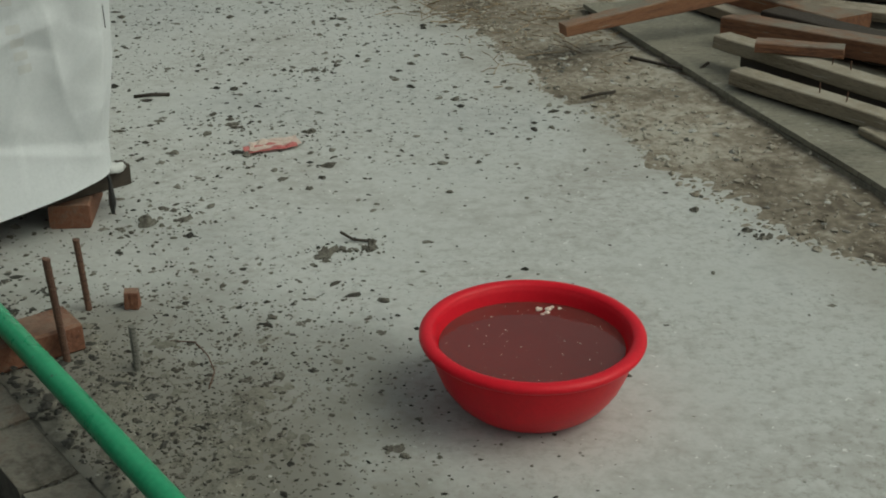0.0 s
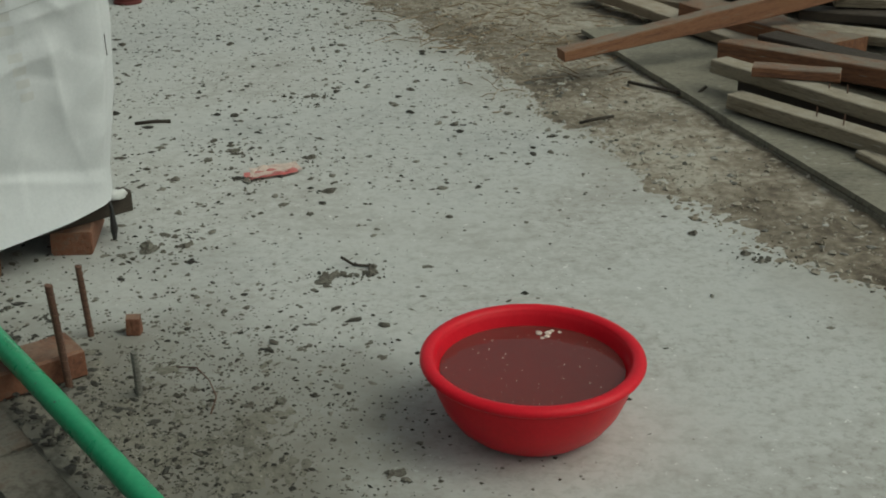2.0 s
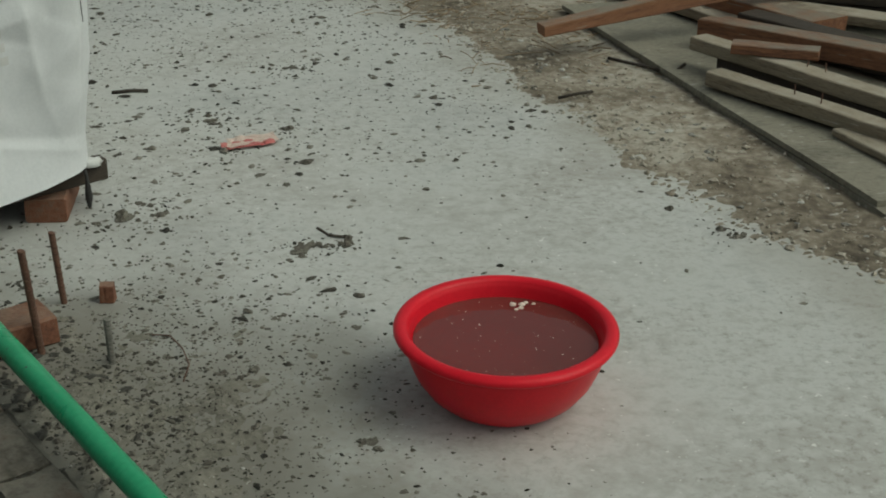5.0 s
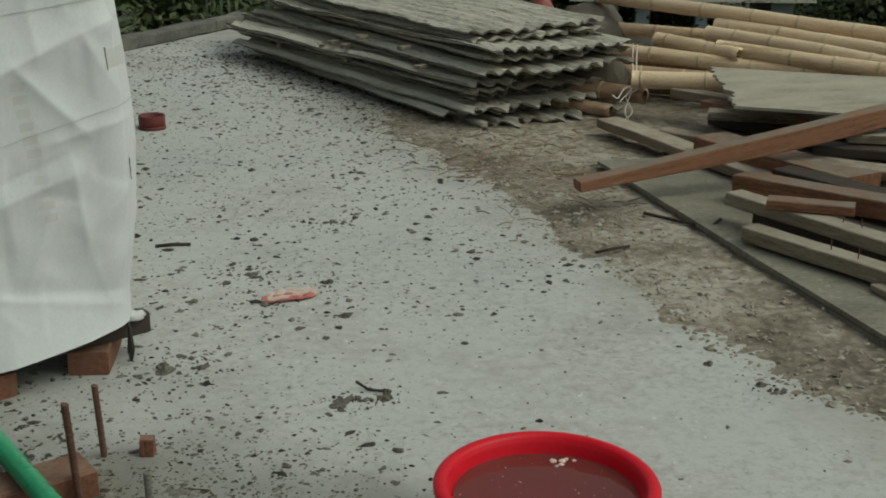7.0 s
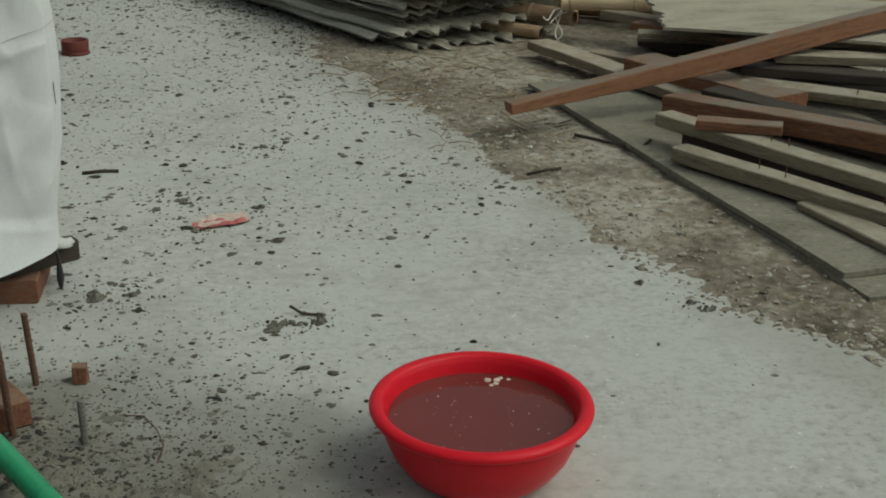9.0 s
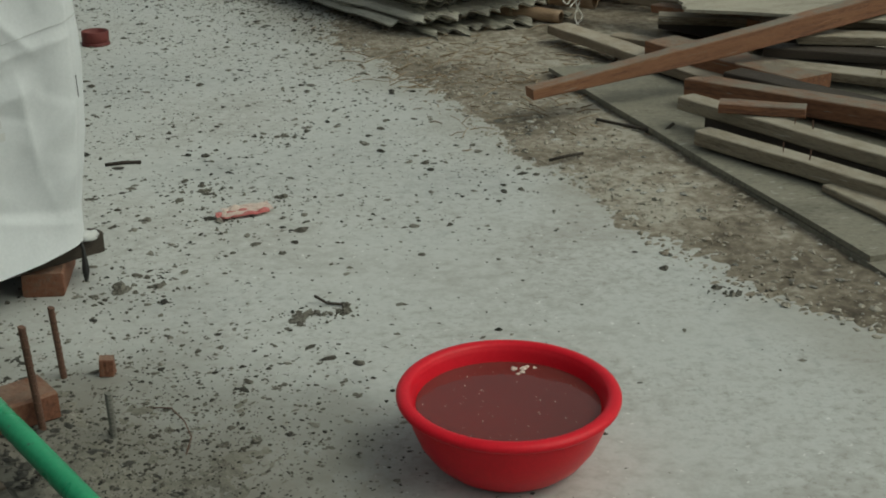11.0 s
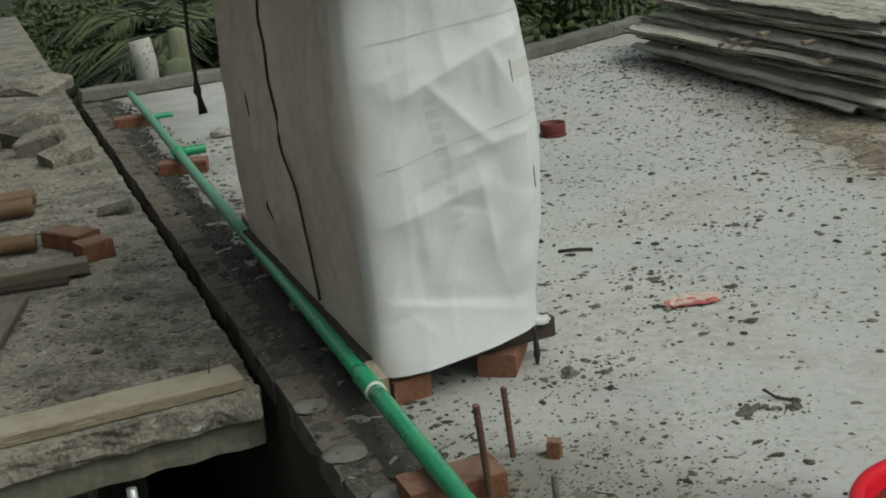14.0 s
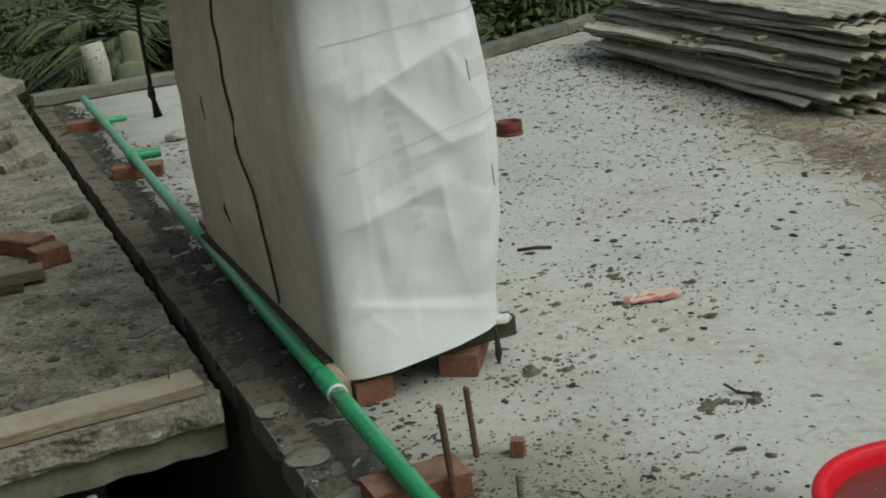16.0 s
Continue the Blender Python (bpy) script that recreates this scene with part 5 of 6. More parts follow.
# ---- bamboo ----
def bamboo(p0, p1, r, label, before=0.0, after=0.0, mat=None):
    p0, p1 = Vector(p0), Vector(p1)
    t = (p1 - p0).normalized()
    p0, p1 = p0 - t * before, p1 + t * after
    ln = (p1 - p0).length
    ob = holder("bamboo_pole", label, "bamboo", "bamboo poles", between(p0, p1))
    n = int(ln / 0.05) + 2
    pts = [(ln * i / n, wob((i * 0.05, p0.x * 5, 0), 1.6, 0.012), wob((i * 0.05, p0.y * 5, 3), 1.6, 0.01)) for i in range(n + 1)]
    rr = lambda s: r * (1.04 - 0.1 * s)
    outer = tube(pts, rr, 14, False)
    inner = tube([pts[0], pts[1], pts[2]], r * 0.72, 14, False)
    inner2 = tube([pts[-3], pts[-2], pts[-1]], r * 0.66, 14, False)
    k = len(outer[0])
    ringf = [(j, (j + 1) % 14, k + (j + 1) % 14, k + j) for j in range(14)]
    k2 = k + len(inner[0])
    e0, e1 = k - 14, k2 + len(inner2[0]) - 14
    ringf += [(e0 + j, e0 + (j + 1) % 14, e1 + (j + 1) % 14, e1 + j) for j in range(14)]
    whole = join(outer, inner, inner2)
    culm = part("culm", (whole[0], whole[1] + ringf), mat or BAMBOO, ob, smooth=True)
    for q, rad in ((pts[2], 0.72), (pts[-3], 0.66)):
        part("hollow", ([(q[0], q[1] + r * rad * math.cos(j * 0.4488), q[2] + r * rad * math.sin(j * 0.4488)) for j in range(14)], [tuple(range(14))]), BAMBOO_IN, culm, "dark hollow end")
    x = rnd(0.08, 0.2)
    while x < ln - 0.05:
        i = min(n - 1, int(x / ln * n))
        c = Vector(pts[i])
        part("node", tube([c + Vector((-0.008, 0, 0)), c + Vector((-0.003, 0, 0)), c + Vector((0.004, 0, 0)), c + Vector((0.009, 0, 0))], lambda s: rr(c.x / ln) * (1.0, 1.07, 1.05, 1.0)[min(3, int(s * 3.01))], 14, False), BAMBOO_BROWN if mat == BAMBOO_OLD else BAMBOO_NODE, culm, "pale swollen node", smooth=True)
        x += rnd(0.24, 0.36)
    return ob


for p0, p1, r, be, af, lab in (
        ((0.735, 7.567, 0.275), (1.737, 7.077, 0.24), 0.046, 0.3, 1.6, "thick yellow bamboo pole tied with twine"),
        ((1.207, 7.563, 0.32), (1.439, 7.274, 0.31), 0.043, 0.1, 0.15, "yellow bamboo pole with a split end"),
        ((1.435, 7.30, 0.325), (2.366, 6.66, 0.29), 0.045, 0.0, 1.4, "yellow bamboo pole in the bundle"),
        ((1.483, 7.65, 0.355), (2.373, 6.72, 0.31), 0.044, 0.05, 1.4, "yellow bamboo pole in the bundle"),
        ((1.595, 7.75, 0.385), (2.435, 6.9, 0.35), 0.044, 0.1, 1.4, "yellow bamboo pole in the bundle"),
        ((1.543, 7.85, 0.455), (2.473, 7.05, 0.42), 0.043, 0.9, 1.4, "yellow bamboo pole on top of the bundle"),
        ((1.046, 8.263, 0.29), (1.555, 7.984, 0.29), 0.042, 0.2, 1.6, "yellow bamboo pole in the bundle"),
        ((1.024, 6.83, 0.225), (2.186, 6.61, 0.24), 0.046, 0.12, 1.5, "thick yellow bamboo pole under the broken board"),
        ((0.62, 7.12, 0.135), (0.985, 6.895, 0.125), 0.048, 0.0, 0.0, "brown hollow bamboo end under the sheets"),
        ((0.46, 7.07, 0.06), (0.80, 6.85, 0.05), 0.038, 0.0, 0.0, "brown hollow bamboo end on the soil"),
        ((0.8, 7.4, 0.17), (1.9, 7.0, 0.16), 0.045, 0.5, 1.4, "brownish bamboo pole low in the bundle"),
        ((0.9, 7.6, 0.07), (2.0, 7.15, 0.07), 0.05, 0.3, 1.4, "brownish bamboo pole lowest in the bundle"),
        ((1.0, 8.0, 0.08), (2.2, 7.4, 0.08), 0.05, 0.3, 1.4, "brownish bamboo pole lowest in the bundle"),
        ((1.0, 7.9, 0.18), (2.2, 7.3, 0.18), 0.048, 0.3, 1.4, "brownish bamboo pole low in the bundle"),
        ((1.3, 7.8, 0.27), (2.3, 7.1, 0.25), 0.045, 0.1, 1.4, "yellow bamboo pole in the bundle")):
    bamboo(p0, p1, r, lab, be, af, BAMBOO_BROWN if "brown" in lab or "low" in lab.replace("yellow", "") else None)
def eased(points, n=6):
    """A rounded path through the points."""
    P = [Vector(p) for p in points]
    P = [P[0]] + P + [P[-1]]
    out = []
    for a, b, c, d in zip(P, P[1:], P[2:], P[3:]):
        for i in range(n):
            s = i / n
            out.append(0.5 * (2 * b + (c - a) * s + (2 * a - 5 * b + 4 * c - d) * s * s + (3 * b - a - 3 * c + d) * s ** 3))
    return out + [P[-1]]


twine = holder("twine", "loose white plastic twine tied round bamboo", "twine")
for k, (dx, dy) in enumerate(((0, 0), (0.02, -0.02))):
    part("loop", tube(eased([(0.98 + dx, 7.43 + dy, 0.33), (0.97 + dx, 7.36 + dy, 0.28), (0.955 + dx, 7.2, 0.2), (0.93 + dx, 6.98, 0.18), (0.90 - dx, 6.86, 0.13), (0.87 + 2 * dx, 6.80, 0.06), (0.89 - dx, 6.78, 0.02)]), 0.004, 6), ROPE, twine, smooth=True)
part("loose_end", tube(eased([(0.95, 6.9, 0.165), (0.87, 6.83, 0.18), (0.83, 6.8, 0.13), (0.8, 6.78, 0.15)]), 0.0045, 6), ROPE, twine, smooth=True)
part("loose_end", tube(eased([(0.95, 6.9, 0.16), (0.88, 6.84, 0.14), (0.84, 6.8, 0.11)]), 0.0045, 6), ROPE, twine, smooth=True)
tagged(part("pink_strap", tube([(0.74, 7.5, 0.33), (0.72, 7.42, 0.25), (0.70, 7.36, 0.16)], 0.012, 6), WRAP_CREAM, smooth=True), "faded pinkish strap hanging by the bamboo", "strap")

# ---- stack of corrugated sheets ----
S_C = Vector((0.085, 6.46, 0))
S_L = Vector((-0.545, 0.838, 0))
S_W = Vector((0.838, 0.545, 0))


def corrugated(k, z):
    ox, oy, turn = rnd(-0.1, 0.09), rnd(-0.08, 0.24), radians(rnd(-2.6, 2.6))
    if k == 0:
        ox, oy = 0.05, -0.02
    ln, wd = rnd(2.9, 3.0) + (0.18 if k > 6 else 0), rnd(0.9, 0.98)
    NL, NW = 34, 84
    pitch, seed, phase = 0.1, k * 3.1, rnd(0, 6.28)
    a = Vector((S_L.x * math.cos(turn) - S_L.y * math.sin(turn), S_L.x * math.sin(turn) + S_L.y * math.cos(turn), 0))
    b = Vector((a.y, -a.x, 0))
    top, bot = [], []
    for i in range(NL + 1):
        for j in range(NW + 1):
            s, q = ln * i / NL, wd * j / NW
            if i == 0:
                s += abs(wob((q, seed, 0), 5, 0.2)) + max(0, wob((q, seed, 2), 14, 0.09))
            if i == NL:
                s -= abs(wob((q, seed, 5), 5, 0.16))
            if j == 0:
                q += abs(wob((s, seed, 3), 3, 0.06)) + max(0, wob((s, seed, 9), 12, 0.03))
            p = Vector((s + oy, -(q + ox), 0))
            zz = z + 0.0108 * math.cos(2 * math.pi * q / pitch + phase) + wob((s, q, seed), 1.6, 0.016) + wob((s, q, seed), 5, 0.005) + 0.012 * math.sin(1.3 * k) * (q - 0.5) - 0.03 * (s / ln) * (k / 12)
            top.append((p.x, p.y, max(zz, 0.009)))
            bot.append((p.x, p.y, max(zz, 0.009) - 0.0085))
    n = len(top)
    W = NW + 1
    f = []
    for i in range(NL):
        for j in range(NW):
            c = i * W + j
            f.append((c, c + 1, c + W + 1, c + W))
            f.append((n + c, n + c + W, n + c + W + 1, n + c + 1))
    for i in range(NL):
        for c, d in ((i * W, (i + 1) * W), ((i + 1) * W + NW, i * W + NW)):
            f.append((c, d, d + n, c + n))
    for j in range(NW):
        f.append((j + 1, j, j + n, j + 1 + n))
        c = NL * W + j
        f.append((c, c + 1, c + 1 + n, c + n))
    flat = 2 * NL * NW
    ob = part("corrugated_sheet", (top + bot, f), ASBESTOS, m=pose(S_C.x, S_C.y, 0, 0, 0, angle_of(a)))
    ob.data.materials.append(SHADED_EDGE)
    ob.data.polygons.foreach_set("material_index", [0 if i < flat else 1 for i in range(len(f))])
    return tagged(ob, "weathered grey corrugated cement sheet with chipped edges, stacked", "roofing sheet", "stack of corrugated sheets")


for k in range(12):
    corrugated(k, 0.03 + k * 0.0415 + rnd(-0.006, 0.006))
for i in range(9):
    s, z = rnd(0.4, 2.6), 0.06 + 0.0385 * random.randrange(0, 9)
    p = S_C + S_L * s + S_W * 0.01
    tagged(part("spacer", block(0.07, 0.04, 0.022, s, 0.004, 0.003), GREY_WOOD, m=pose(p.x, p.y, z, 0, 0, rnd(0, 90))), "small wooden spacer wedged between sheets", "spacer", "spacers in the stack")
jug = holder("red_jug", "dull red plastic jug standing behind the sheets", "jug", m=pose(0.505, 8.35, -0.0) @ Matrix.Diagonal((0.7, 0.7, 0.88, 1)))
part("body", lathe([(0.0, 0.0), (0.12, 0.0), (0.135, 0.03), (0.135, 0.36), (0.12, 0.45), (0.08, 0.52), (0.04, 0.55), (0.04, 0.585), (0.0, 0.59)], 28), RED_JUG, jug, smooth=True)
part("cap", lathe([(0.0, 0.578), (0.048, 0.578), (0.048, 0.62), (0.0, 0.625)], 20), RED_JUG, jug, smooth=True)
sk_v, sk_f = rock(0.42, 0.75, 4.4, 14, 24, 0.35)
tagged(part("jute_sack", (sk_v, sk_f), JUTE, m=pose(0.83, 8.4, -0.02) @ Matrix.Diagonal((0.6, 0.6, 1.1, 1)), smooth=True), "brown jute sacking heaped behind the bamboo", "sack")

tagged(part("jute_sack", rock(0.26, 0.8, 7.7, 12, 20, 0.45), JUTE, m=pose(0.74, 7.24, -0.02) @ Matrix.Diagonal((0.75, 0.5, 1.25, 1)), smooth=True), "brown jute sacking pushed under the bamboo", "sack")

# ---- things on the neighbour's slab ----
nplank = holder("edge_plank", "pale worn plank along the old slab's edge", "timber", m=between((-2.94, 2.07, 0.042), (-1.77, 3.125, 0.042)))
part("plank", bar(1.575, 0.14, 0.04, 0.005, 20, 0.003, 0.006, 2.2), GREY_WOOD, nplank)
part("nail", tube([(1.5, 0.10, 0), (1.505, 0.1, 0.045)], 0.0025, 6), RUST, nplank, "rusty nail")
timber("grey_plank", (-3.9, 3.435, 0.065), (-2.94, 4.16, 0.065), 0.1, 0.05, BROWN_WOOD, "worn brown plank with crusted end on the old slab")
timber("grey_plank", (-2.45, 2.62, 0.04), (-3.0, 3.83, 0.04), 0.17, 0.03, BROWN_WOOD, "broad grey-brown plank lying on the old slab")
timber("dark_beam", (-3.9, 3.5, 0.02), (-2.97, 4.05, 0.02), 0.16, 0.02, DARK_WOOD, "dark thin board under a plank")
bamboo((-4.6, 4.45, 0.05), (-3.80, 5.05, 0.05), 0.045, "old brown bamboo pole on the old slab", mat=BAMBOO_OLD)
bamboo((-4.3, 3.95, 0.045), (-3.40, 4.48, 0.045), 0.04, "old brown bamboo pole on the old slab", mat=BAMBOO_OLD)
bamboo((-4.7, 4.65, 0.045), (-3.95, 5.28, 0.045), 0.04, "old brown bamboo pole on the old slab", mat=BAMBOO_OLD)
for x, y, r, fl, turn in ((-3.38, 5.10, 0.075, 0.5, 20), (-4.35, 6.18, 0.12, 0.6, 60), (-4.62, 6.42, 0.14, 0.75, 10), (-4.95, 6.72, 0.15, 0.7, 80), (-5.2, 6.95, 0.13, 0.6, 40), (-4.9, 6.1, 0.09, 0.5, 0), (-6.6, 8.45, 0.2, 0.4, 30), (-6.1, 8.6, 0.17, 0.4, 75), (-7.0, 8.3, 0.16, 0.5, 10), (-6.2, 7.2, 0.12, 0.6, 0), (-6.0, 6.9, 0.14, 0.6, 50)):
    tagged(part("concrete_lump", block(r * 2.1, r * 1.5, r * fl * 1.5, x * 3, r * 0.14, r * 0.1, 4), OLD_SLAB, m=pose(x, y, -0.02, 9, -13, turn)), "broken grey concrete lump on the old slab", "rubble", "concrete lumps")
edgeb = plan(SLAB_A - 0.35, 10.6)
tagged(part("concrete_block", block(0.5, 0.2, 0.08, 3, 0.03, 0.02), OLD_SLAB, m=pose(edgeb.x, edgeb.y, 0, 0, 0, 15)), "long broken concrete piece on the old slab", "rubble")
tagged(part("wall_plaster", slab_shape([(-9.4, 9.0), (-9.05, 11.2), (-9.25, 11.25), (-9.6, 9.05)], 1.4, 1.4), PAINTED), "pale worn plaster wall stub on the old slab", "wall", kind="structure")
# Unseen wall added on the slab to shade the cage's left side and strip.
blocker_outline = [tuple(plan(a, b)[:2]) for a, b in ((-1.6, 3.5), (-1.6, 9.3), (-1.85, 9.3), (-1.85, 3.5))]
tagged(part("wall_side", slab_shape(blocker_outline, 2.7, 2.7), SHADED_BRICK), "unseen plain wall added to block sky light from the left", "wall", kind="structure")
post = holder("white_post", "stained white round concrete post at the parapet", "post", m=pose(-5.39, 8.93, 0))
part("shaft", tube([(0, 0, -0.5), (0, 0, 0.15), (-0.03, 0.0, 0.32)], 0.088, 24), PAINTED, post, smooth=True)


# ---- arched dry leaves behind the kerb ----
def arched_leaf(x, y, base, top, half, turn):
    """A broad leaf that rises from below the kerb, bends over and hangs."""
    v, f, n, m = [], [], 14, 6
    for i in range(n + 1):
        s = i / n
        up, out = base + (top - base) * math.sin(min(1.0, s * 1.25) * math.pi / 2) - 0.12 * max(0.0, s - 0.7), 0.16 * s * s
        w = half * math.sin(math.pi * (0.16 + 0.8 * s)) ** 0.7
        for j in range(m + 1):
            q = 2 * j / m - 1
            v.append((q * w, out + 0.03 * q * q, up - 0.03 * q * q))
    for i in range(n):
        for j in range(m):
            a = i * (m + 1) + j
            f.append((a, a + 1, a + m + 2, a + m + 1))
    ob = part("arched_leaf", (v, f), DRY_LEAF, m=pose(x, y, 0, 0, 0, turn), smooth=True)
    ob.modifiers.new("thick", "SOLIDIFY").thickness = 0.004
    return tagged(ob, "pale grey-green arched leaf behind the kerb", "leaf", "arched leaves")


arched_leaf(-5.39, 9.5, -3.62, 0.34, 0.1, 35)
arched_leaf(-5.37, 9.42, -3.62, 0.1, 0.16, 35)


# ---- trees beyond the roof ----
def leaf_cloud(n, rx, rz, cz, size, lobes, seed):
    rng = random.Random(seed)
    v, f = [], []
    centres = [(rng.gauss(0, rx * 0.55), rng.gauss(0, rx * 0.55), cz + rng.uniform(-rz, rz) * 0.8, rng.uniform(0.35, 0.7) * rx) for _ in range(lobes)]
    for _ in range(n):
        cx, cy, ccz, cr = rng.choice(centres)
        d = Vector((rng.gauss(0, 1), rng.gauss(0, 1), rng.gauss(0, 0.8))).normalized() * cr * rng.uniform(0.55, 1.08)
        p = Vector((cx, cy, ccz)) + d
        t = Vector((rng.gauss(0, 1), rng.gauss(0, 1), rng.gauss(-0.3, 0.6))).normalized()
        b = t.cross(Vector((rng.gauss(0, 0.5), rng.gauss(0, 0.5), 1))).normalized()
        ln, w = size * rng.uniform(0.7, 1.5), size * rng.uniform(0.25, 0.45)
        k = len(v)
        v += [p, p + t * ln * 0.5 + b * w, p + t * ln, p + t * ln * 0.5 - b * w]
        f += [(k, k + 1, k + 2), (k, k + 2, k + 3)]
    return v, f


def broad_tree(seed, n, rx, rz, cz, size):
    rng = random.Random(seed)
    ob = holder("broadleaf_tree", "dense dark green leafy tree beyond the roof", "tree", "trees beyond the roof")
    limbs = tube([(0, 0, -0.3), (0.05, 0.03, cz * 0.4), (0.0, 0.08, cz * 0.8), (0.1, 0, cz + rz * 0.4)], lambda s: 0.16 * (1 - 0.7 * s), 10)
    for k in range(7):
        a, h = rng.uniform(0, 6.28), cz * rng.uniform(0.45, 0.85)
        e = (math.cos(a) * rx * 0.7, math.sin(a) * rx * 0.7, h + rz * rng.uniform(0.4, 1.0))
        limbs = join(limbs, tube([(0, 0, h), (e[0] * 0.5, e[1] * 0.5, h + (e[2] - h) * 0.35), e], lambda s: 0.06 * (1 - 0.75 * s), 7))
    part("trunk", limbs, BARK, ob, smooth=True)
    part("crown", leaf_cloud(n, rx, rz, cz, size, 16, seed + 1), FOLIAGE, ob)
    return ob


def palm_tree(seed, height, fronds, reach):
    rng = random.Random(seed)
    ob = holder("palm_tree", "bushy green palm with arching feathery fronds", "tree", "trees beyond the roof")
    part("trunk", tube([(0.06 * math.sin(i), 0.05 * math.cos(i * 1.3), -0.3 + (height + 0.3) * i / 8) for i in range(9)], lambda s: 0.13 - 0.03 * s, 10), BARK, ob, smooth=True)
    v, f = [], []
    for k in range(fronds):
        a, lift = k * 2.4 + rng.uniform(-0.3, 0.3), rng.uniform(0.1, 1.35)
        out = Vector((math.cos(a), math.sin(a), 0))
        side = Vector((-out.y, out.x, 0))
        L = reach * rng.uniform(0.8, 1.15)
        pts = []
        for i in range(13):
            s = i / 12
            pts.append(Vector((0, 0, height)) + out * L * (s * math.cos(lift) + 0.25 * s * s) + Vector((0, 0, L * (math.sin(lift) * s - 0.75 * s * s))))
        for i in range(12):
            p, q = pts[i], pts[i + 1]
            k0 = len(v)
            v += [p - side * 0.014, p + side * 0.014, q + side * 0.01, q - side * 0.01]
            f.append((k0, k0 + 1, k0 + 2, k0 + 3))
            for h in range(3):
                base = p.lerp(q, h / 3)
                ll = L * 0.30 * math.sin(math.pi * min(0.97, 0.14 + 0.84 * (i + h / 3) / 12)) + 0.05
                for sgn in (-1, 1):
                    tip = base + side * sgn * ll * 0.75 + (q - p).normalized() * ll * 0.6 + Vector((0, 0, -ll * rng.uniform(0.1, 0.5)))
                    w = (q - p).normalized() * 0.025
                    k0 = len(v)
                    v += [base - w, base + w, tip]
                    f.append((k0, k0 + 1, k0 + 2))
    part("crown", (v, f), PALM_LEAF, ob)
    return ob


broads = [broad_tree(11, 13000, 1.5, 0.9, 2.3, 0.11), broad_tree(23, 13000, 1.9, 0.8, 2.0, 0.12)]
palms = [palm_tree(31, 2.2, 30, 1.9), palm_tree(37, 1.3, 26, 1.7)]
spots = []
rng_t = random.Random(5)
for bearing in range(-46, 30, 4):
    for dist in (14.2, 17.5, 21.5, 27.0):
        b, q = radians(bearing + rng_t.uniform(-2, 2)), dist + rng_t.uniform(-1, 1)
        x, y = q * math.sin(b), q * math.cos(b)
        if E_N.x * x + E_N.y * y < SLAB_A + 1.4 and D.x * x + D.y * y < 20.5:
            continue
        if 0 < bearing < 19 and dist < 25:
            continue
        spots.append((x, y, bearing, dist))
first = {}
wild = []
for b in (25.0, 29.0, 34.0, 40.0):
    a = 1.6
    while a < 2.5 + 0.42 * b:
        p = plan(a + rng_t.uniform(-0.5, 0.5), b + rng_t.uniform(-1, 1))
        wild.append((p.x, p.y, 0, b))
        a += 2.1 + 0.02 * b
spots += wild
for b in (11.8, 13.2, 14.8, 16.6, 18.8, 21.5, 25.0, 29.0, 34.0):
    for a in (1.3, 2.5, 3.7, 4.9):
        p = plan(a * (1 + (b - 11) * 0.04) + rng_t.uniform(-0.3, 0.3), b + rng_t.uniform(-0.6, 0.6))
        if b > 11.5 or a > 2:
            spots.append((p.x, p.y, -30, b))
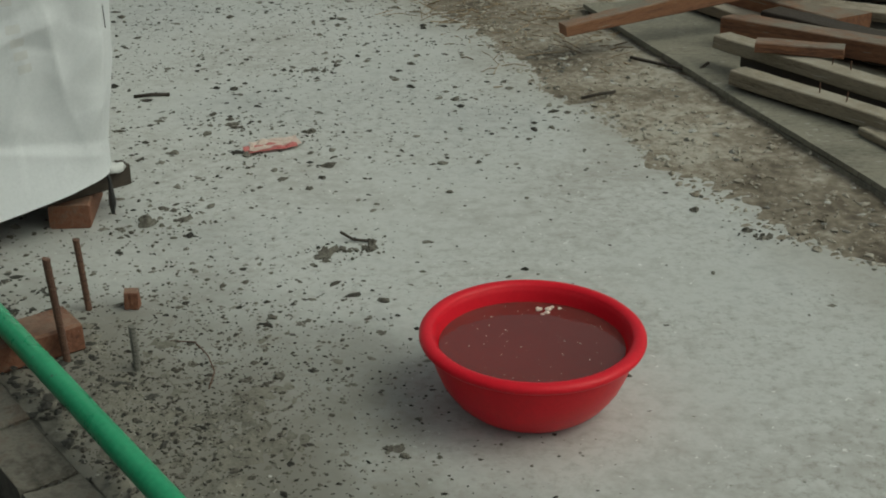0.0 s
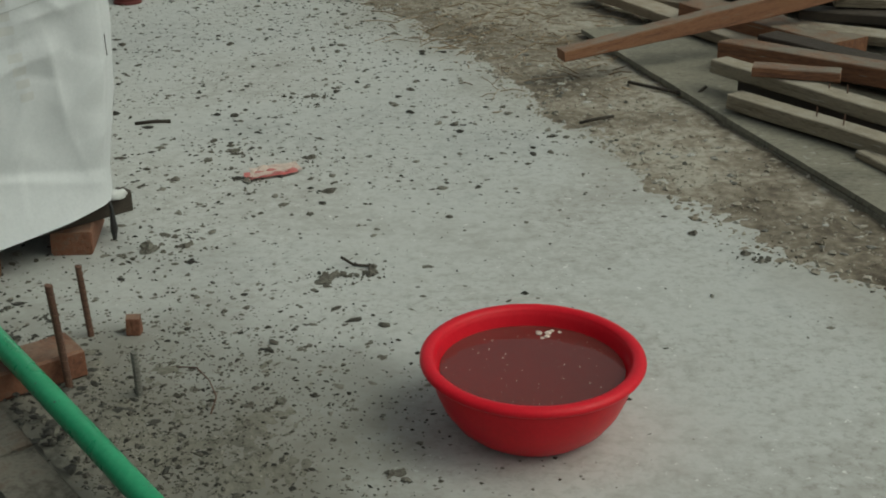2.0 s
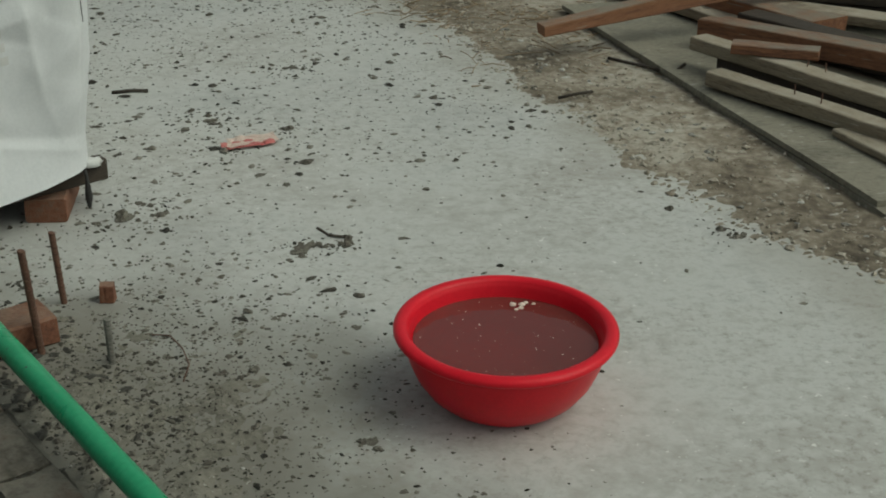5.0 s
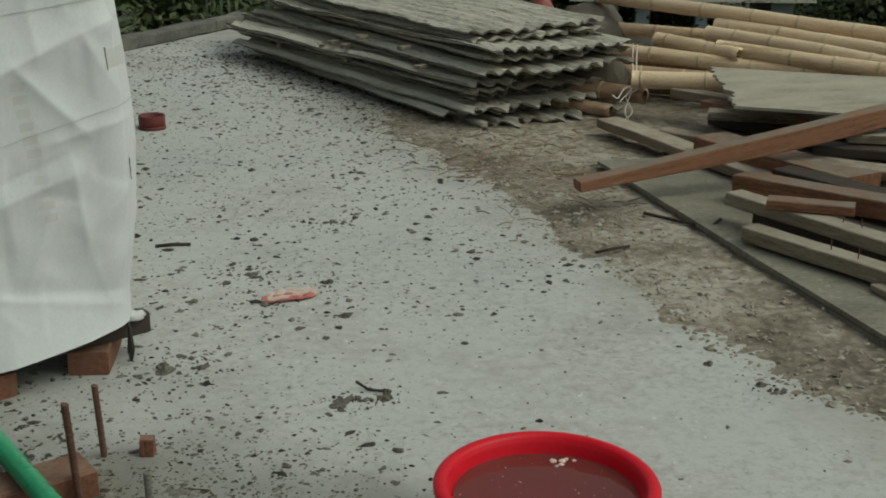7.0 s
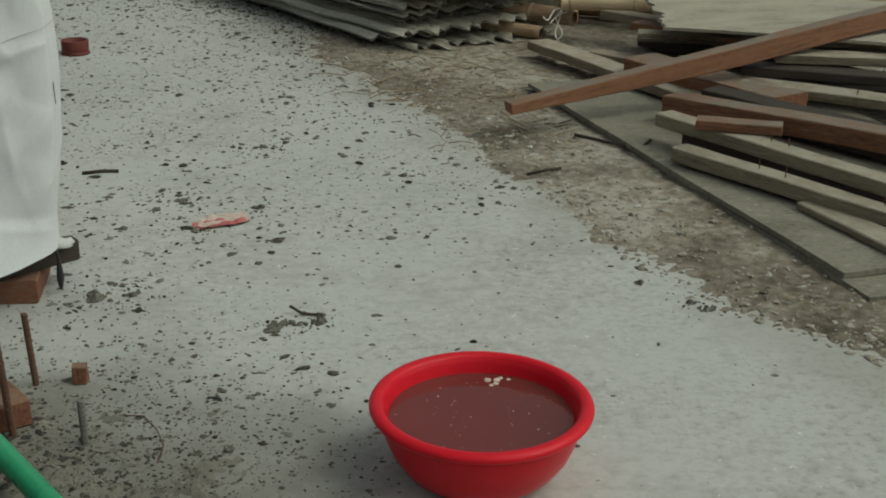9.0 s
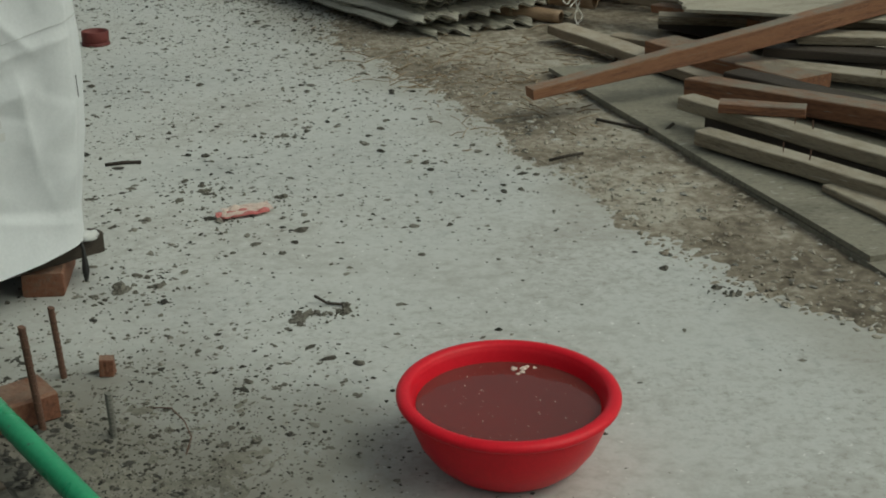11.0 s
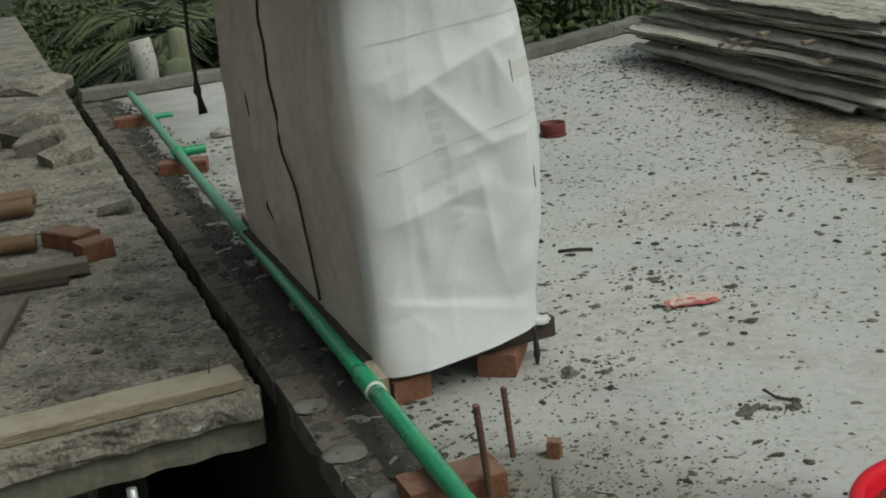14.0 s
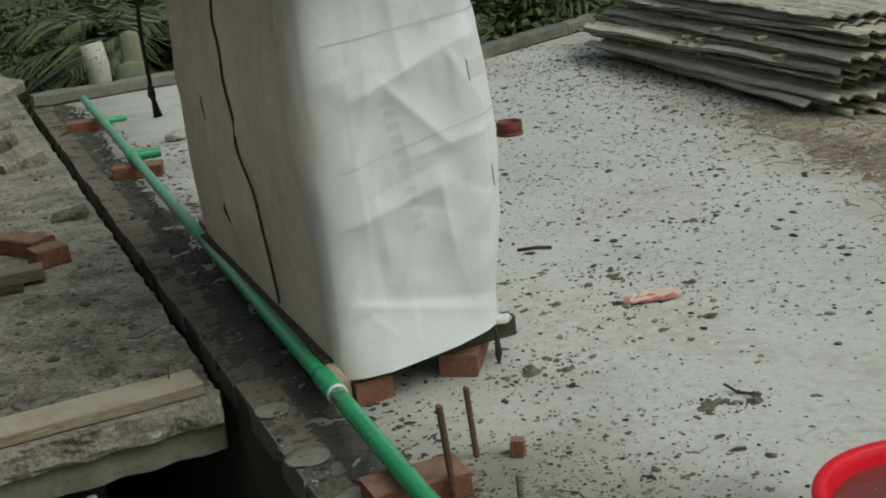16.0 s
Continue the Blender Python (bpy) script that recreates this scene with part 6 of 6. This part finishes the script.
for i, (x, y, bearing, dist) in enumerate(spots):
    palmy = bearing < -21 or rng_t.random() < 0.3
    src = (palms if palmy else broads)[i % 2]
    k = rng_t.uniform(0.72, 1.2) * (0.85 if dist < 16 else 1.0)
    k *= 1.3 if bearing == -30 and dist < 24 else 1.0
    m = pose(x, y, GROUND_Z - 0.05, 0, 0, rng_t.uniform(0, 360)) @ Matrix.Scale(k, 4)
    if id(src) not in first:
        first[id(src)] = True
        src.matrix_basis = m
    else:
        o = copy_thing(src, pose(0, 0, 0))
        o.matrix_basis = m

house = holder("shed", "pale blue plastered shed among the trees", "shed", m=pose(3.5, 24.0, GROUND_Z + 0.15))
for x, y, w, d in ((-1.3, 0, 0.62, 0.2), (-0.35, 0, 0.25, 0.2), (0.75, 0, 0.2, 0.2), (2.1, 0, 0.4, 0.2), (-1.3, 0.2, 0.2, 2.6), (2.3, 0.2, 0.2, 2.6)):
    part("wall", slab_shape([(x, y), (x + w, y), (x + w, y + d), (x, y + d)], 2.1, 2.1), HOUSE_WALL, house)
part("roof", slab_shape([(-1.6, -0.4), (2.8, -0.4), (2.8, 3.3), (-1.6, 3.3)], 2.2, 0.08), ASBESTOS, house)

# ---- brick edging of the roof ----
edging = holder("roof_edging", "mortar-smeared brick edging along the roof's side", "edging", kind="structure")
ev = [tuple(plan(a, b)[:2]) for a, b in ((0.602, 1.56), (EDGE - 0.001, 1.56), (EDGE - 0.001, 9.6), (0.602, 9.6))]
part("mortar_bed", slab_shape(ev, -0.004, 3.5), GAP_SHADE_WALL, edging)
shared = [mesh_of("brick", *block(0.112, 0.236, 0.085, s * 2.7, 0.012, 0.008, 5), EDGE_BRICK) for s in range(5)]
b = 1.58
k = 0
while b < 9.55:
    p = plan(0.656 + rnd(-0.003, 0.003), b + 0.118, -0.074 + rnd(-0.006, 0.004))
    ob = new("brick", shared[k % 5])
    ob.parent = edging
    ob.matrix_basis = pose(p.x, p.y, p.z, rnd(-1, 1), rnd(-1, 1), angle_of(E_N) + rnd(-1, 1))
    b += 0.25
    k += 1
for i, bb in enumerate((2.66, 2.95, 3.3)):
    p = plan(0.66 + rnd(-0.02, 0.03), bb)
    part("mortar_pad", rock(0.052 + 0.012 * rnd(0, 1), 0.07, bb, 6, 22, 0.22), MORTAR, edging, "pale trowelled mortar pad", m=pose(p.x, p.y, 0.013, 0, 0, rnd(0, 360)), smooth=True)
